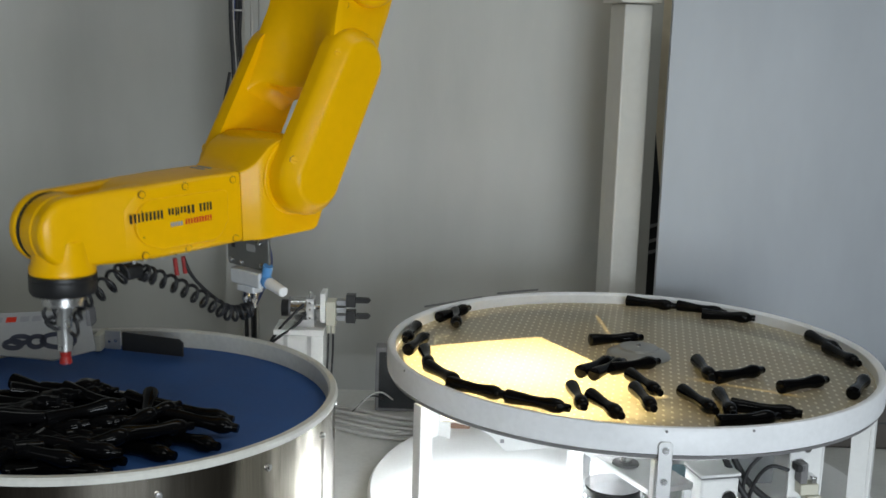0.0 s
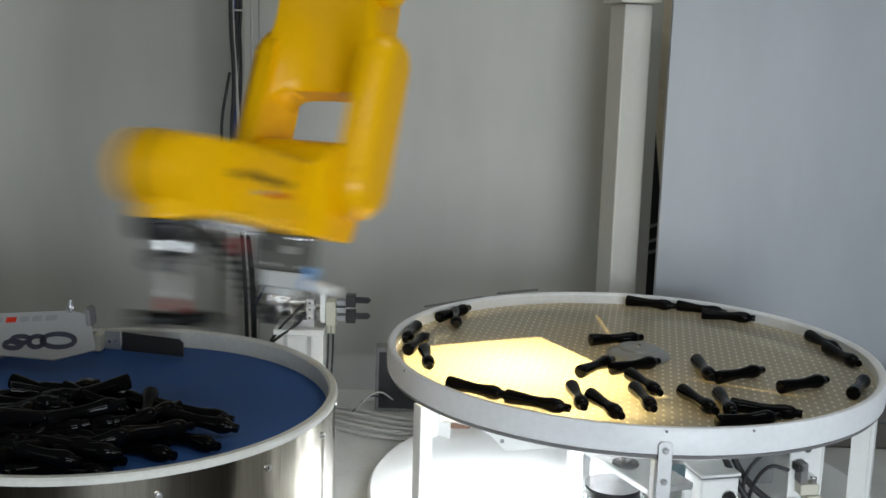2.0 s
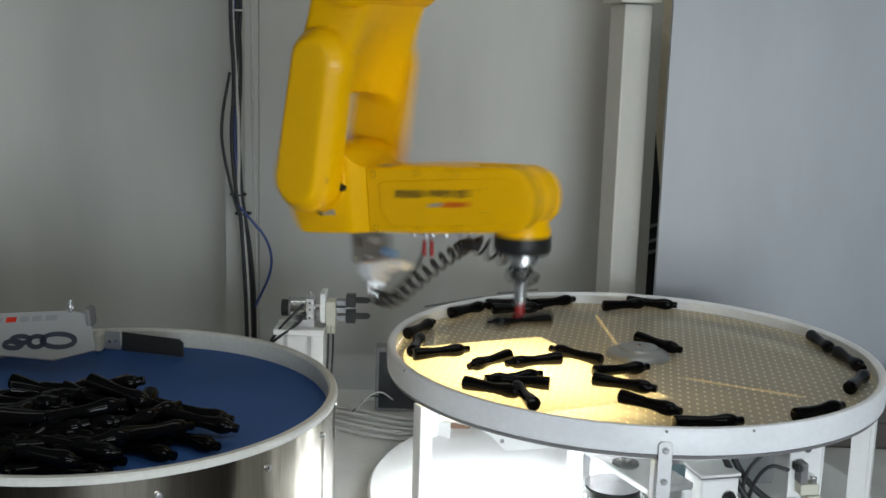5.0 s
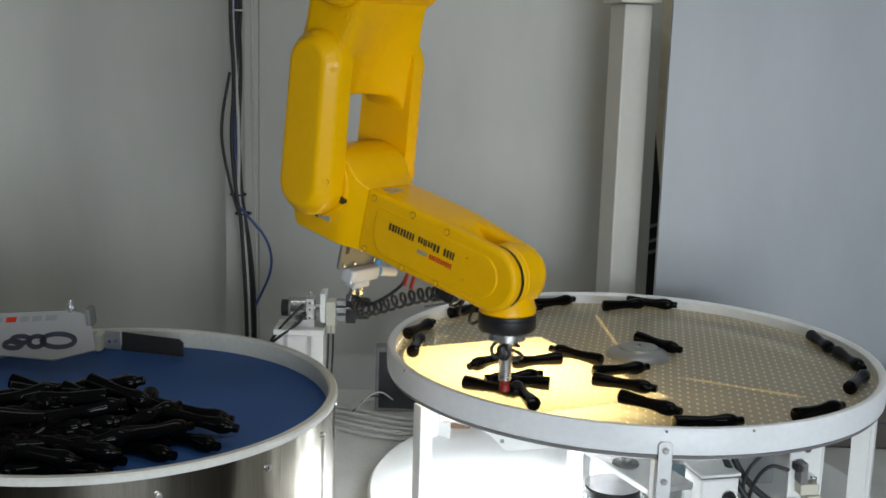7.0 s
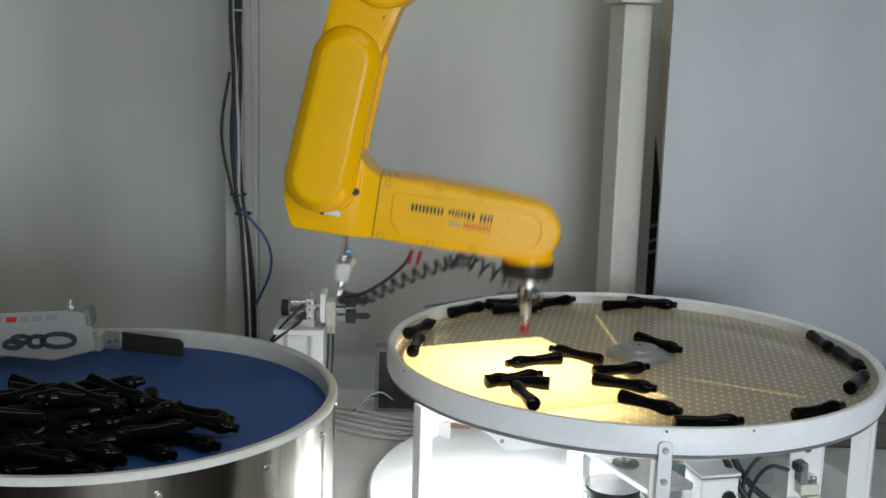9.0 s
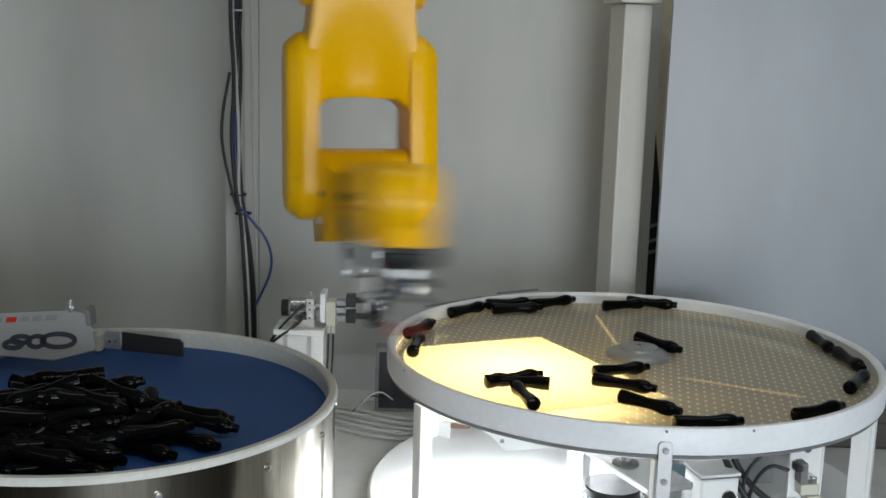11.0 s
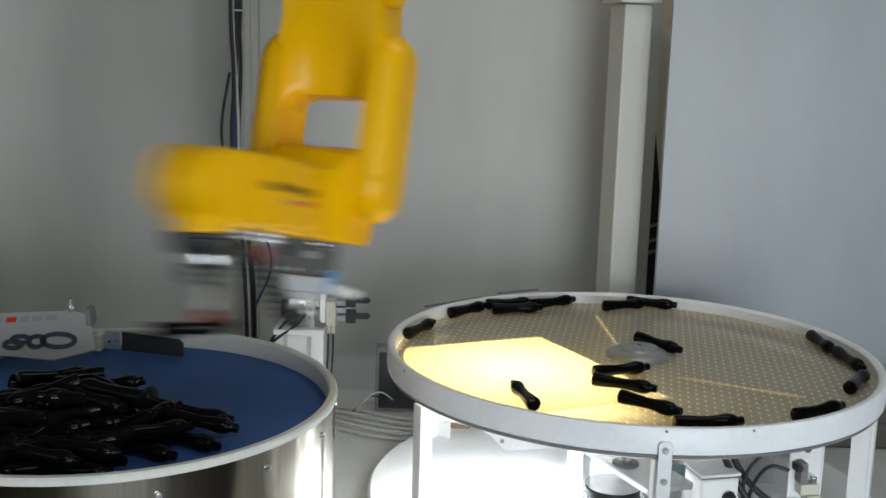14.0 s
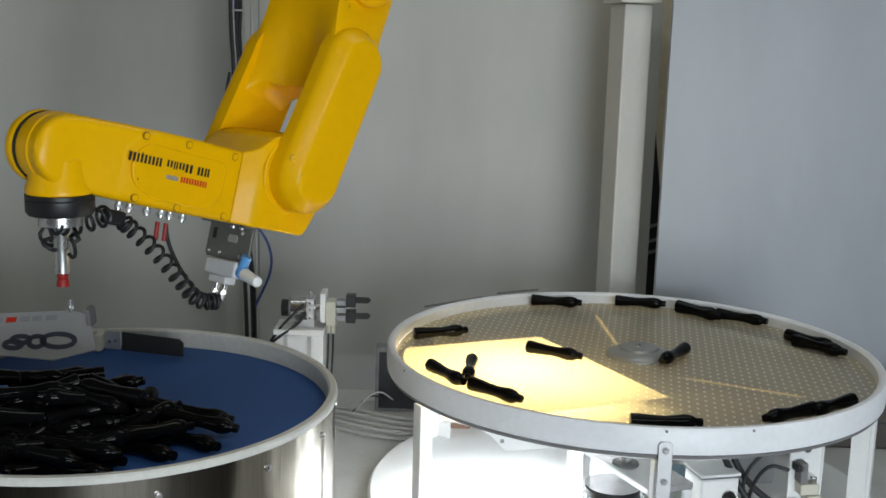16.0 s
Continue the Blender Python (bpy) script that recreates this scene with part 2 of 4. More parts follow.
structure("cell_post", box(-0.528, -0.488, 2.70, 2.74, 0, 3.2), WALL, "grey steel post with cable bundle")
col = tagged(new("cell_column"), "white painted square steel column with a cap plate", "column", kind="structure")
col.matrix_basis = pose(0.413, 2.61, 0, 0, 0, 18)
part("shaft", box(-0.0375, 0.031, -0.0375, 0.0375, 0.0, 1.698), COLUMN, col, bevel=0.004)
part("cap_plate", box(-0.052, 0.046, -0.05, 0.05, 1.70, 1.725), COLUMN, col, bevel=0.003)
part("upper_beam", box(-0.0375, 0.031, -0.0375, 0.0375, 1.727, 3.29), COLUMN, col, bevel=0.004)
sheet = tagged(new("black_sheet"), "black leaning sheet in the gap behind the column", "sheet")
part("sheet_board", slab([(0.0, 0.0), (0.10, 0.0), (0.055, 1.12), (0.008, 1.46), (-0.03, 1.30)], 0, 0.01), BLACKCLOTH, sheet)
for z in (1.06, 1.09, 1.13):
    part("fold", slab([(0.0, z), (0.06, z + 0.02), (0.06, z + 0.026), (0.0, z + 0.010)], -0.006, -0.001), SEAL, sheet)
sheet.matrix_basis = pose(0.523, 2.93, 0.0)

table = thing("machine_table", 0, 0, TABLE_Z, "scuffed aluminium machine table under both feeders", "table")
part("tabletop", box(-1.35, 1.25, 1.235, 2.53, -0.03, 0), TABLE, table, bevel=0.004)
for lx in (-1.25, 1.15):
    for ly in (1.30, 2.42):
        part("leg", box(lx - 0.04, lx + 0.04, ly - 0.04, ly + 0.04, -TABLE_Z, -0.032), GREYPLATE, table)


# ---------------------------------------------------------------- right feeder: lit translucent disc
def screw(parent, p, axis, r=0.0055):
    a = Vector(axis).normalized()
    bm = rod(Vector(p), Vector(p) + a * 0.003, r, r * 0.9, 14)
    rod(Vector(p) + a * 0.003, Vector(p) + a * 0.0045, r * 0.6, r * 0.5, 6, bm)
    return part("screw", bm, CHROME, parent, smooth=30)


FX, FY, FR = 0.3340, 1.928, 0.4265
feeder = thing("disc_feeder", FX, FY, RIM_Z, "round parts feeder with white rim and backlit translucent disc", "feeder")
part("rim", lathe([(FR, -0.040), (FR + 0.001, -0.006), (FR - 0.002, -0.001), (FR - 0.006, 0.0), (FR - 0.010, -0.001), (FR - 0.014, -0.005), (FR - 0.014, -0.036), (FR - 0.008, -0.041)], 160), RIM, feeder, "white plastic rim ring")
part("seal", lathe([(FR - 0.001, -0.0415), (FR - 0.003, -0.047), (FR - 0.02, -0.049), (FR - 0.02, -0.0415)], 160), SEAL, feeder, "dark grey seal ring")
disc = part("disc", lathe([(0, 0), (FR - 0.0155, 0)], 160, close=False), DISC, feeder, "studded translucent beige disc", pose(0, 0, -0.022))
hub = part("hub", lathe([(0.0, 0.019), (0.030, 0.0185), (0.034, 0.0175), (0.036, 0.014), (0.050, 0.009), (0.056, 0.004), (0.057, 0.0004), (0.0, 0.0004)], 64, close=False), HUB, feeder, "grey domed hub", pose(0.018, 0.012, -0.022))
part("hub_cap", lathe([(0.0, 0.0225), (0.003, 0.022), (0.0045, 0.019), (0.0, 0.0188)], 20, close=False), CHROME, hub)
# backlight box under a quarter of the disc
bl = bmesh.new()
corner = [(-0.145, 0.147), (0.034, -0.202)] + [(0.398 * math.cos(radians(k)), 0.398 * math.sin(radians(k))) for k in range(234, 169, -5)]
top = [bl.verts.new((x, y, -0.028)) for x, y in corner]
bl.faces.new(top)
part("backlight", bl, LIGHTBOX, feeder, "glowing backlight panel")
# Glowing strips imitate light leaking through the disc; no gap is cut
for a, b in (((-0.016, 0.33), (-0.004, 0.058)), ((0.083, -0.097), (0.252, -0.180))):
    d = Vector((b[0] - a[0], b[1] - a[1], 0))
    s = Vector((-d.y, d.x, 0)).normalized() * 0.0034
    bm = bmesh.new()
    bm.faces.new([bm.verts.new(Vector((*p, -0.028)) + k * s) for p, k in ((a, 1), (a, -1), (b, -1), (b, 1))])
    part("glow_strip", bm, LEAKGLOW, feeder)
under = part("under_tray", lathe([(0, -0.058), (0.39, -0.058), (0.39, -0.061), (0, -0.061)], 96, close=False), WHITE, feeder)
part("base_plate", lathe([(0, -0.268), (0.452, -0.268), (0.457, -0.273), (0.457, -0.288), (0, -0.288)], 128, close=False), WHITE, feeder, "white round base plate")
part("drive_column", lathe([(0, -0.062), (0.055, -0.062), (0.055, -0.18), (0.10, -0.19), (0.10, -0.267), (0, -0.267)], 64, close=False), ALU, feeder)
for ang in (-151.5, -92, -28.5, 25, 85, 145):
    leg = part("leg", box(-0.002, 0.004, -0.0125, 0.0125, -0.267, -0.0545), WHITE, feeder, m=pose((FR - 0.012) * math.cos(radians(ang)), (FR - 0.012) * math.sin(radians(ang)), 0, 0, 0, ang), bevel=0.001)
    part("leg_side", box(-0.030, -0.0022, -0.0125, -0.009, -0.267, -0.0545), WHITE, leg, bevel=0.001)
    if ang == -92:
        br = part("bracket", slab([(-0.010, -0.105), (0.010, -0.105), (0.010, -0.024), (0.006, -0.020), (-0.006, -0.020), (-0.010, -0.024)], 0, 0.003), ALU, leg, m=pose(0.0165, 0, 0, 0, 0, 90), bevel=0.0006)
        screw(leg, (0.0165, 0, -0.032), (1, 0, 0))
        screw(leg, (0.0165, 0, -0.078), (1, 0, 0))
for ang in (-156, -92, -75):
    x, y = FR * math.cos(radians(ang)), FR * math.sin(radians(ang))
    part("rivet", rod((x * 1.0, y * 1.0, -0.0055), (x * 1.004, y * 1.004, -0.0055), 0.0019, seg=10), SEAL, feeder)
# thin dark strips that stick out behind the rim
for a, b in (((-0.3682, 0.372, -0.0312), (-0.2479, 0.452, -0.0256)), ((-0.2131, 0.472, -0.0204), (-0.1232, 0.492, -0.0146))):
    part("rear_strip", rod(a, b, 0.0022, seg=8), SEAL, feeder, "thin dark strip behind the rim")
# cover sheet folded under the rim
part("cover_sheet", slab([(-0.330, -0.062), (-0.313, -0.062), (-0.270, -0.072), (-0.250, -0.084), (-0.227, -0.108), (-0.160, -0.100), (-0.100, -0.092), (-0.100, -0.062)], -0.252, -0.2495), WHITE, feeder, "white folded cover sheet")
part("cover_mark", box(-0.236, -0.230, -0.2532, -0.2522, -0.094, -0.088), GREYINK, feeder)
part("cover_fold", box(-0.330, -0.100, -0.2495, -0.19, -0.0645, -0.0622), WHITE, feeder)
# drive unit, boxes and valves below the disc
bm = bmesh.new()
corners = [(-0.0986, -0.208), (-0.0246, -0.374), (0.0484, -0.341), (-0.0256, -0.175)]
low, high = ([bm.verts.new((x, y, z)) for x, y in corners] for z in (-0.124, -0.114))
bm.faces.new(low)
bm.faces.new(high)
for k in range(4):
    bm.faces.new((low[k], low[(k + 1) % 4], high[(k + 1) % 4], high[k]))
part("drive_plate", bm, ALU, feeder, "pale aluminium drive plate", bevel=0.0015)
for x, y in ((-0.094, -0.209), (-0.024, -0.362), (-0.030, -0.186), (0.040, -0.338)):
    part("plate_post", box(x - 0.006, x + 0.006, y - 0.006, y + 0.006, -0.267, -0.1245), ALU, feeder, bevel=0.001)
part("shaft", rod((-0.0425, -0.274, -0.113), (-0.0425, -0.274, -0.062), 0.0098), CHROME, feeder, "bright steel drive shaft")
part("shaft_collar", lathe([(0.010, 0), (0.021, 0), (0.020, 0.003), (0.010, 0.003)], 32), SEAL, feeder, m=pose(-0.0425, -0.274, -0.1135))
part("pulley", lathe([(0, 0), (0.044, 0), (0.041, 0.004), (0.041, 0.016), (0.044, 0.020), (0.012, 0.021), (0, 0.021)], 48, close=False), CHROME, feeder, "steel belt pulley", pose(-0.058, -0.262, -0.172))
part("pulley_belt", lathe([(0.0412, 0.0045), (0.0428, 0.0045), (0.0428, 0.0155), (0.0412, 0.0155)], 48), BLACK, feeder, "black drive belt", pose(-0.058, -0.262, -0.172))
part("blue_flange", lathe([(0, 0), (0.024, 0), (0.024, 0.012), (0, 0.012)], 48, close=False), mat("petrol_enamel", (0.10, 0.19, 0.24), 0.4), feeder, "petrol blue motor flange", pose(0.062, -0.205, -0.160))
motor = part("drive_motor", box(-0.032, 0.032, -0.03, 0.03, -0.09, 0.0), WHITE, feeder, "white servo motor housing", pose(0.096, -0.258, -0.129, 0, 0, 14), bevel=0.005)
part("motor_lid", box(-0.034, 0.034, -0.032, 0.032, 0.0025, 0.008), WHITE, motor, bevel=0.003)
part("motor_gasket", box(-0.033, 0.033, -0.031, 0.031, 0.0003, 0.0022), SEAL, motor)
part("plug", rod((0.014, -0.031, -0.03), (0.014, -0.048, -0.036), 0.011, 0.008), BLACK, motor, "black cable plug")
hose([(0.014, -0.046, -0.036), (0.018, -0.058, -0.05), (0.03, -0.055, -0.12), (0.05, -0.02, -0.15)], 0.004, "motor_cable", CABLE, motor)
part("post", box(-0.018, 0.018, -0.012, 0.012, -0.20, -0.062), WHITE, feeder, "white post", pose(0.105, -0.195, 0), bevel=0.002)
part("rear_box", box(-0.04, 0.04, -0.03, 0.03, -0.20, -0.075), GREYPLATE, feeder, m=pose(0.19, -0.10, 0, 0, 0, 10), bevel=0.003)
vp = part("valve_plate", box(-0.027, 0.026, -0.003, 0.003, -0.230, -0.0545), WHITE, feeder, "white valve mounting plate", pose(0.236, -0.268, 0, 0, 0, 10), bevel=0.001)
part("plate_fold", box(0.0265, 0.0295, -0.003, 0.03, -0.185, -0.056), WHITE, vp, bevel=0.001)
for i, (x0, x1, z0, z1, mm) in enumerate(((-0.016, 0.014, -0.150, -0.132, IVORY), (-0.004, 0.020, -0.176, -0.152, IVORY), (-0.018, -0.006, -0.131, -0.098, SEAL), (-0.024, -0.010, -0.112, -0.100, BLACK), (0.002, 0.010, -0.131, -0.120, CHROME), (-0.026, -0.012, -0.176, -0.160, ALU))):
    part("valve_body", box(x0, x1, -0.024, -0.0034, z0, z1), mm, vp, bevel=0.002)
screw(vp, (0.0, -0.0034, -0.081), (0, -1, 0), 0.007)
screw(vp, (-0.018, -0.0034, -0.11), (0, -1, 0))
for pts, r in ((((0.10, -0.22, -0.06), (0.115, -0.25, -0.11), (0.15, -0.28, -0.17), (0.20, -0.27, -0.21), (0.26, -0.22, -0.24)), 0.0055), (((0.115, -0.21, -0.06), (0.125, -0.24, -0.10), (0.155, -0.26, -0.15), (0.21, -0.25, -0.19), (0.28, -0.2, -0.22)), 0.0055), (((0.15, -0.26, -0.2), (0.14, -0.27, -0.13), (0.17, -0.27, -0.09), (0.2, -0.26, -0.085)), 0.003), (((0.205, -0.29, -0.11), (0.17, -0.29, -0.10), (0.15, -0.27, -0.16), (0.16, -0.25, -0.23)), 0.003)):
    hose(pts, r, "feeder_cable", CABLE, feeder, "black sheathed cable")
# Lamp added under the tray to stand in for backlight spill on the base
area_lamp("base_glare_lamp", (FX - 0.20, FY - 0.12, RIM_Z - 0.160), (FX - 0.205, FY - 0.12, RIM_Z - 0.268), 0.22, 0.24, 2.6, (0.88, 0.95, 1.0))

# ---------------------------------------------------------------- left feeder: steel drum with a blue mat
BX, BY, BR = -0.4986, 1.5959, 0.348
drum_feeder = thing("drum_feeder", BX, BY, RIM_Z + 0.003, "round parts feeder in polished steel drum with blue mat", "feeder")
part("drum", lathe([(BR - 0.003, -0.011), (BR - 0.003, -0.293), (BR - 0.03, -0.293), (BR - 0.03, -0.06), (BR - 0.012, -0.045), (BR - 0.012, -0.011)], 160), STEEL, drum_feeder, "polished steel drum wall")
part("rim", lathe([(BR, -0.010), (BR, -0.003), (BR - 0.003, 0.0), (BR - 0.011, 0.0), (BR - 0.014, -0.003), (BR - 0.014, -0.034), (BR - 0.010, -0.010)], 160), DRUMRIM, drum_feeder, "white plastic rim ring")
part("mat", lathe([(0, -0.030), (BR - 0.0145, -0.030), (BR - 0.0145, -0.034), (0, -0.034)], 128, close=False), BLUE, drum_feeder, "blue rubber mat")
part("hub", lathe([(0, -0.012), (0.03, -0.013), (0.05, -0.022), (0.057, -0.0298), (0, -0.0298)], 48, close=False), mat("tan_hub", (0.42, 0.38, 0.30), 0.5), drum_feeder, "tan domed hub", pose(0.01, 0.0, 0))
for ang in (-92, -62, -36, -13, 10):
    x, y = (BR - 0.003) * math.cos(radians(ang)), (BR - 0.003) * math.sin(radians(ang))
    screw(drum_feeder, (x, y, -0.035 if ang != -62 else -0.034), (x, y, 0), 0.005)
wb = part("wiper_blade", slab([(0.0, -0.026), (0.115, -0.026), (0.115, -0.002), (0.108, 0.004), (0.0, 0.007)], 0, 0.004), GREYPLATE, drum_feeder, "dark steel wiper blade", pose(-0.05, 0.285, 0.0, 0, 0, -14), bevel=0.001)
wb.data.materials[0] = mat("dark_steel", (0.055, 0.053, 0.05), 0.4, metal=0.5)
wk = part("wiper_bracket", box(-0.028, 0.0, -0.002, 0.002, -0.024, 0.008), ALU, drum_feeder, "steel wiper bracket", pose(-0.052, 0.286, 0.0, 0, 0, -6), bevel=0.001)
screw(wk, (-0.008, -0.002, -0.008), (0, -1, 0), 0.003)
screw(wk, (-0.019, -0.002, -0.010), (0, -1, 0), 0.003)
part("bracket_block", box(-0.095, -0.082, 0.27, 0.32, -0.025, 0.004), IVORY, drum_feeder, bevel=0.002)

sign = thing("sign_plate", -0.606, 1.70, RIM_Z - 0.005, "pale pointed sign plate leaning over the blue feeder", "sign")
sp = part("plate", slab([(-0.20, 0.030), (-0.14, 0.0265), (-0.002, 0.0165), (0.062, 0.037), (0.0395, 0.0985), (0.008, 0.1045), (-0.20, 0.088)], 0, 0.004), SIGN, sign, m=pose(0, 0, 0, -40, 0, 0), bevel=0.001)
part("plate_edge", slab([(0.040, 0.052), (0.047, 0.060), (0.045, 0.084), (0.038, 0.088)], 0.050, 0.080), SEAL, sign, "dark mounting bracket", bevel=0.001)
part("stud", rod((0.009, 0.068, 0.077), (0.009, 0.068, 0.098), 0.004), CHROME, sign, "steel stud")
part("stud_nut", rod((0.009, 0.068, 0.083), (0.009, 0.068, 0.088), 0.007, seg=6), CHROME, sign)
part("post", rod((-0.13, 0.085, -0.0220), (-0.13, 0.085, 0.070), 0.008), ALU, sign)
part("post_arm", box(-0.14, 0.03, 0.060, 0.090, 0.060, 0.066), ALU, sign)
# the logo as plain rings and a bar, the line over it as bars
lg = bmesh.new()
for cx, cz, rx, rz, a0, a1 in ((0.000, 0.0505, 0.026, 0.0115, 0, 360), (-0.034, 0.0475, 0.012, 0.0095, 0, 360), (-0.060, 0.0500, 0.014, 0.0060, 0, 360), (-0.070, 0.0410, 0.014, 0.0060, 0, 360)):
    pts = [(cx + rx * math.cos(radians(a0 + (a1 - a0) * i / 24)), cz + rz * math.sin(radians(a0 + (a1 - a0) * i / 24))) for i in range(25)]
    for p, q in zip(pts, pts[1:]):
        d = Vector((q[0] - p[0], 0, q[1] - p[1])).normalized() * 0.0005
        nrm = Vector((-d.z, 0, d.x)).normalized() * 0.0042
        a, b = Vector((p[0], 0, p[1])) - d, Vector((q[0], 0, q[1])) + d
        lg.faces.new([lg.verts.new(v) for v in (a + nrm, a - nrm, b - nrm, b + nrm)])
part("logo", lg, NAVYINK, sp, "dark ring-shaped logo", pose(0, -0.0008, 0))
for x0, x1, mm in ((-0.028, -0.010, GREYINK), (-0.049, -0.034, GREYINK), (-0.068, -0.054, GREYINK), (-0.090, -0.074, REDINK), (-0.112, -0.096, GREYINK)):
    z = 0.0915 + 0.09 * (x0 + x1) / 2
    part("logo_bar", slab([(x0, z - 0.005), (x1, z - 0.0035), (x1, z + 0.0055), (x0, z + 0.004)], -0.0009, -0.0002), mm, sp)

# ---------------------------------------------------------------- the gripper station behind
st = thing("station_stand", -0.293, 2.30, TABLE_Z, "white ribbed box stand behind the feeders", "stand")
part("body", box(-0.050, 0.050, -0.04, 0.04, 0.0, 0.199), WHITE, st, bevel=0.002)
part("top_plate", box(-0.052, 0.052, -0.044, 0.044, 0.2, 0.212), WHITE, st, bevel=0.002)
for x in (-0.027, 0.022):
    part("rib", box(x - 0.004, x + 0.004, -0.043, -0.0405, 0.0, 0.198), ALU, st)
gs = thing("gripper_station", -0.293, 2.30, TABLE_Z + 0.212, "horizontal rotary gripper with two black jaws", "gripper")
part("mount", box(-0.012, 0.03, -0.02, 0.02, 0.0, 0.016), ALU, gs, bevel=0.001)
part("motor", rod((-0.022, 0, 0.038), (0.012, 0, 0.038), 0.021), CHROME, gs, "steel motor can")
part("motor_cap", rod((-0.040, 0, 0.036), (-0.0222, 0, 0.036), 0.018), BLACK, gs, "black motor cap")
part("motor_ring", rod((-0.0245, 0, 0.038), (-0.0205, 0, 0.038), 0.0225), SEAL, gs)
fl = part("flange_block", box(0.0125, 0.029, -0.018, 0.018, 0.014, 0.060), ALU, gs, bevel=0.001)
for z in (0.02, 0.038, 0.052):
    screw(fl, (0.02, -0.018, z), (0, -1, 0), 0.0025)
part("port", rod((0.02, -0.006, 0.0605), (0.02, -0.006, 0.074), 0.004), CHROME, gs)
part("coupling", rod((0.0292, 0, 0.038), (0.0418, 0, 0.038), 0.009), CHROME, gs)
part("adapter_plate", box(0.042, 0.053, -0.025, 0.025, 0.012, 0.074), WHITE, gs, "white adapter plate", bevel=0.001)
part("gripper_body", box(0.0535, 0.074, -0.02, 0.02, 0.004, 0.056), IVORY, gs, "ivory gripper body", bevel=0.002)
for z in (0.020, 0.037, 0.052):
    part("guide", box(0.0745, 0.094, -0.012, 0.012, z - 0.006, z + 0.005), GREYPLATE, gs, bevel=0.001)
for z, dz in ((0.056, 0.003), (0.022, -0.003)):
    jw = part("jaw", box(0.0945, 0.114, -0.012, 0.012, z - 0.013, z + 0.013), BLACK, gs, "black jaw block", bevel=0.001)
    part("finger", slab([(0.1143, z - 0.005), (0.14, z - 0.005), (0.146, z + 0.001), (0.140, z + 0.006), (0.1143, z + 0.006)], -0.006, 0.006), BLACK, jw, bevel=0.0008)
for pts in (((0.008, -0.022, 0.05), (-0.012, -0.03, 0.03), (-0.03, -0.04, 0.012), (-0.055, -0.04, -0.02), (-0.075, -0.045, -0.06)), ((0.012, -0.022, 0.03), (-0.002, -0.03, 0.01), (-0.025, -0.045, -0.005), (-0.06, -0.05, -0.03), (-0.08, -0.045, -0.07))):
    hose(pts, 0.003, "motor_cable", CABLE, gs)
for x in (0.059, 0.069):
    hose([(x, -0.015, 0.0), (x, -0.016, -0.05), (x - 0.003, -0.014, -0.1), (x - 0.01, -0.014, -0.2)], 0.0022, "air_line", CABLE, gs)
    part("air_fitting", rod((x, -0.015, 0.003), (x, -0.015, -0.012), 0.004), IVORY, gs)

mon = thing("control_box", -0.08, 2.40, TABLE_Z, "small dark control box with cables", "control box")
part("housing", box(-0.06, 0.06, -0.02, 0.02, 0.0, 0.145), SEAL, mon, bevel=0.003)
part("face", box(-0.052, 0.052, -0.024, -0.0205, 0.008, 0.135), SCREEN, mon, bevel=0.001)
for k in range(3):
    hose([(-0.02 - 0.02 * k, -0.03, 0.03), (-0.05 - 0.015 * k, -0.05, 0.06 - 0.012 * k), (-0.09, -0.06, 0.03), (-0.10 - 0.01 * k, -0.05, 0.003)], 0.0018, "control_cable", (GREYCABLE, CABLE, GREYCABLE)[k], mon)

# Plain box put where the table looks dark behind the feeder
case = thing("dark_table_box", 0.86, 2.30, TABLE_Z, "dark brown box on the table", "case")
part("case_body", box(-0.20, 0.20, -0.07, 0.07, 0.0, 0.11), mat("dark_brown_plastic", (0.05, 0.042, 0.036), 0.6), case, bevel=0.006)
part("case_seam", box(-0.201, 0.201, -0.071, 0.071, 0.055, 0.060), BLACK, case)
for k in range(5):
    pts = [(-0.32, 2.42 - 0.02 * k, TABLE_Z + 0.006), (-0.18, 2.36 - 0.035 * k, TABLE_Z + 0.007 + 0.004 * (k % 2)), (-0.05, 2.30 - 0.03 * k, TABLE_Z + 0.006), (0.10, 2.32 - 0.02 * k, TABLE_Z + 0.007), (0.3, 2.42, TABLE_Z + 0.006)]
    tagged(hose(pts, 0.0045, "table_cable", GREYCABLE), "pale grey cable lying on the table", "cable", "cables on the table")
valve = tagged(part("round_valve", rod((0.04, 2.22, TABLE_Z + 0.03), (0.04, 2.27, TABLE_Z + 0.03), 0.028), mat("brown_plastic", (0.26, 0.15, 0.10), 0.5), bevel=0.004), "small brown round fitting on the table", "fitting")

# cable bundle on the post
rnd = random.Random(4)
bundle = thing("cable_bundle", -0.489, 2.64, 0, "hanging bundle of black and coloured cables tied to a post", "cables")
for k in range(13):
    ox, oy = rnd.uniform(-0.009, 0.008), rnd.uniform(-0.02, 0.02)
    mm = (CABLE, CABLE, BLUECABLE, CABLE, GREYCABLE, CABLE)[k % 6]
    bow = rnd.uniform(-0.011, 0.009)
    sway = [rnd.uniform(-0.009, 0.009) for _ in range(3)]
    pts = [(ox, oy, 3.1), (ox + bow, oy, 1.78), (ox + sway[0], oy, 1.64), (ox * 0.8 - bow, oy, 1.5), (ox * 0.8 + sway[1], oy, 1.37), (ox * 0.7 + 0.004, oy * 0.6, 1.23), (ox * 0.5 + 0.012, oy * 0.5, 1.19), (ox + 0.022, oy, 1.10), (ox * 1.3 + 0.030, oy, 0.98), (ox + 0.033, oy, 0.70)]
    hose(pts, rnd.uniform(0.0030, 0.0052), "cable", mm, bundle)
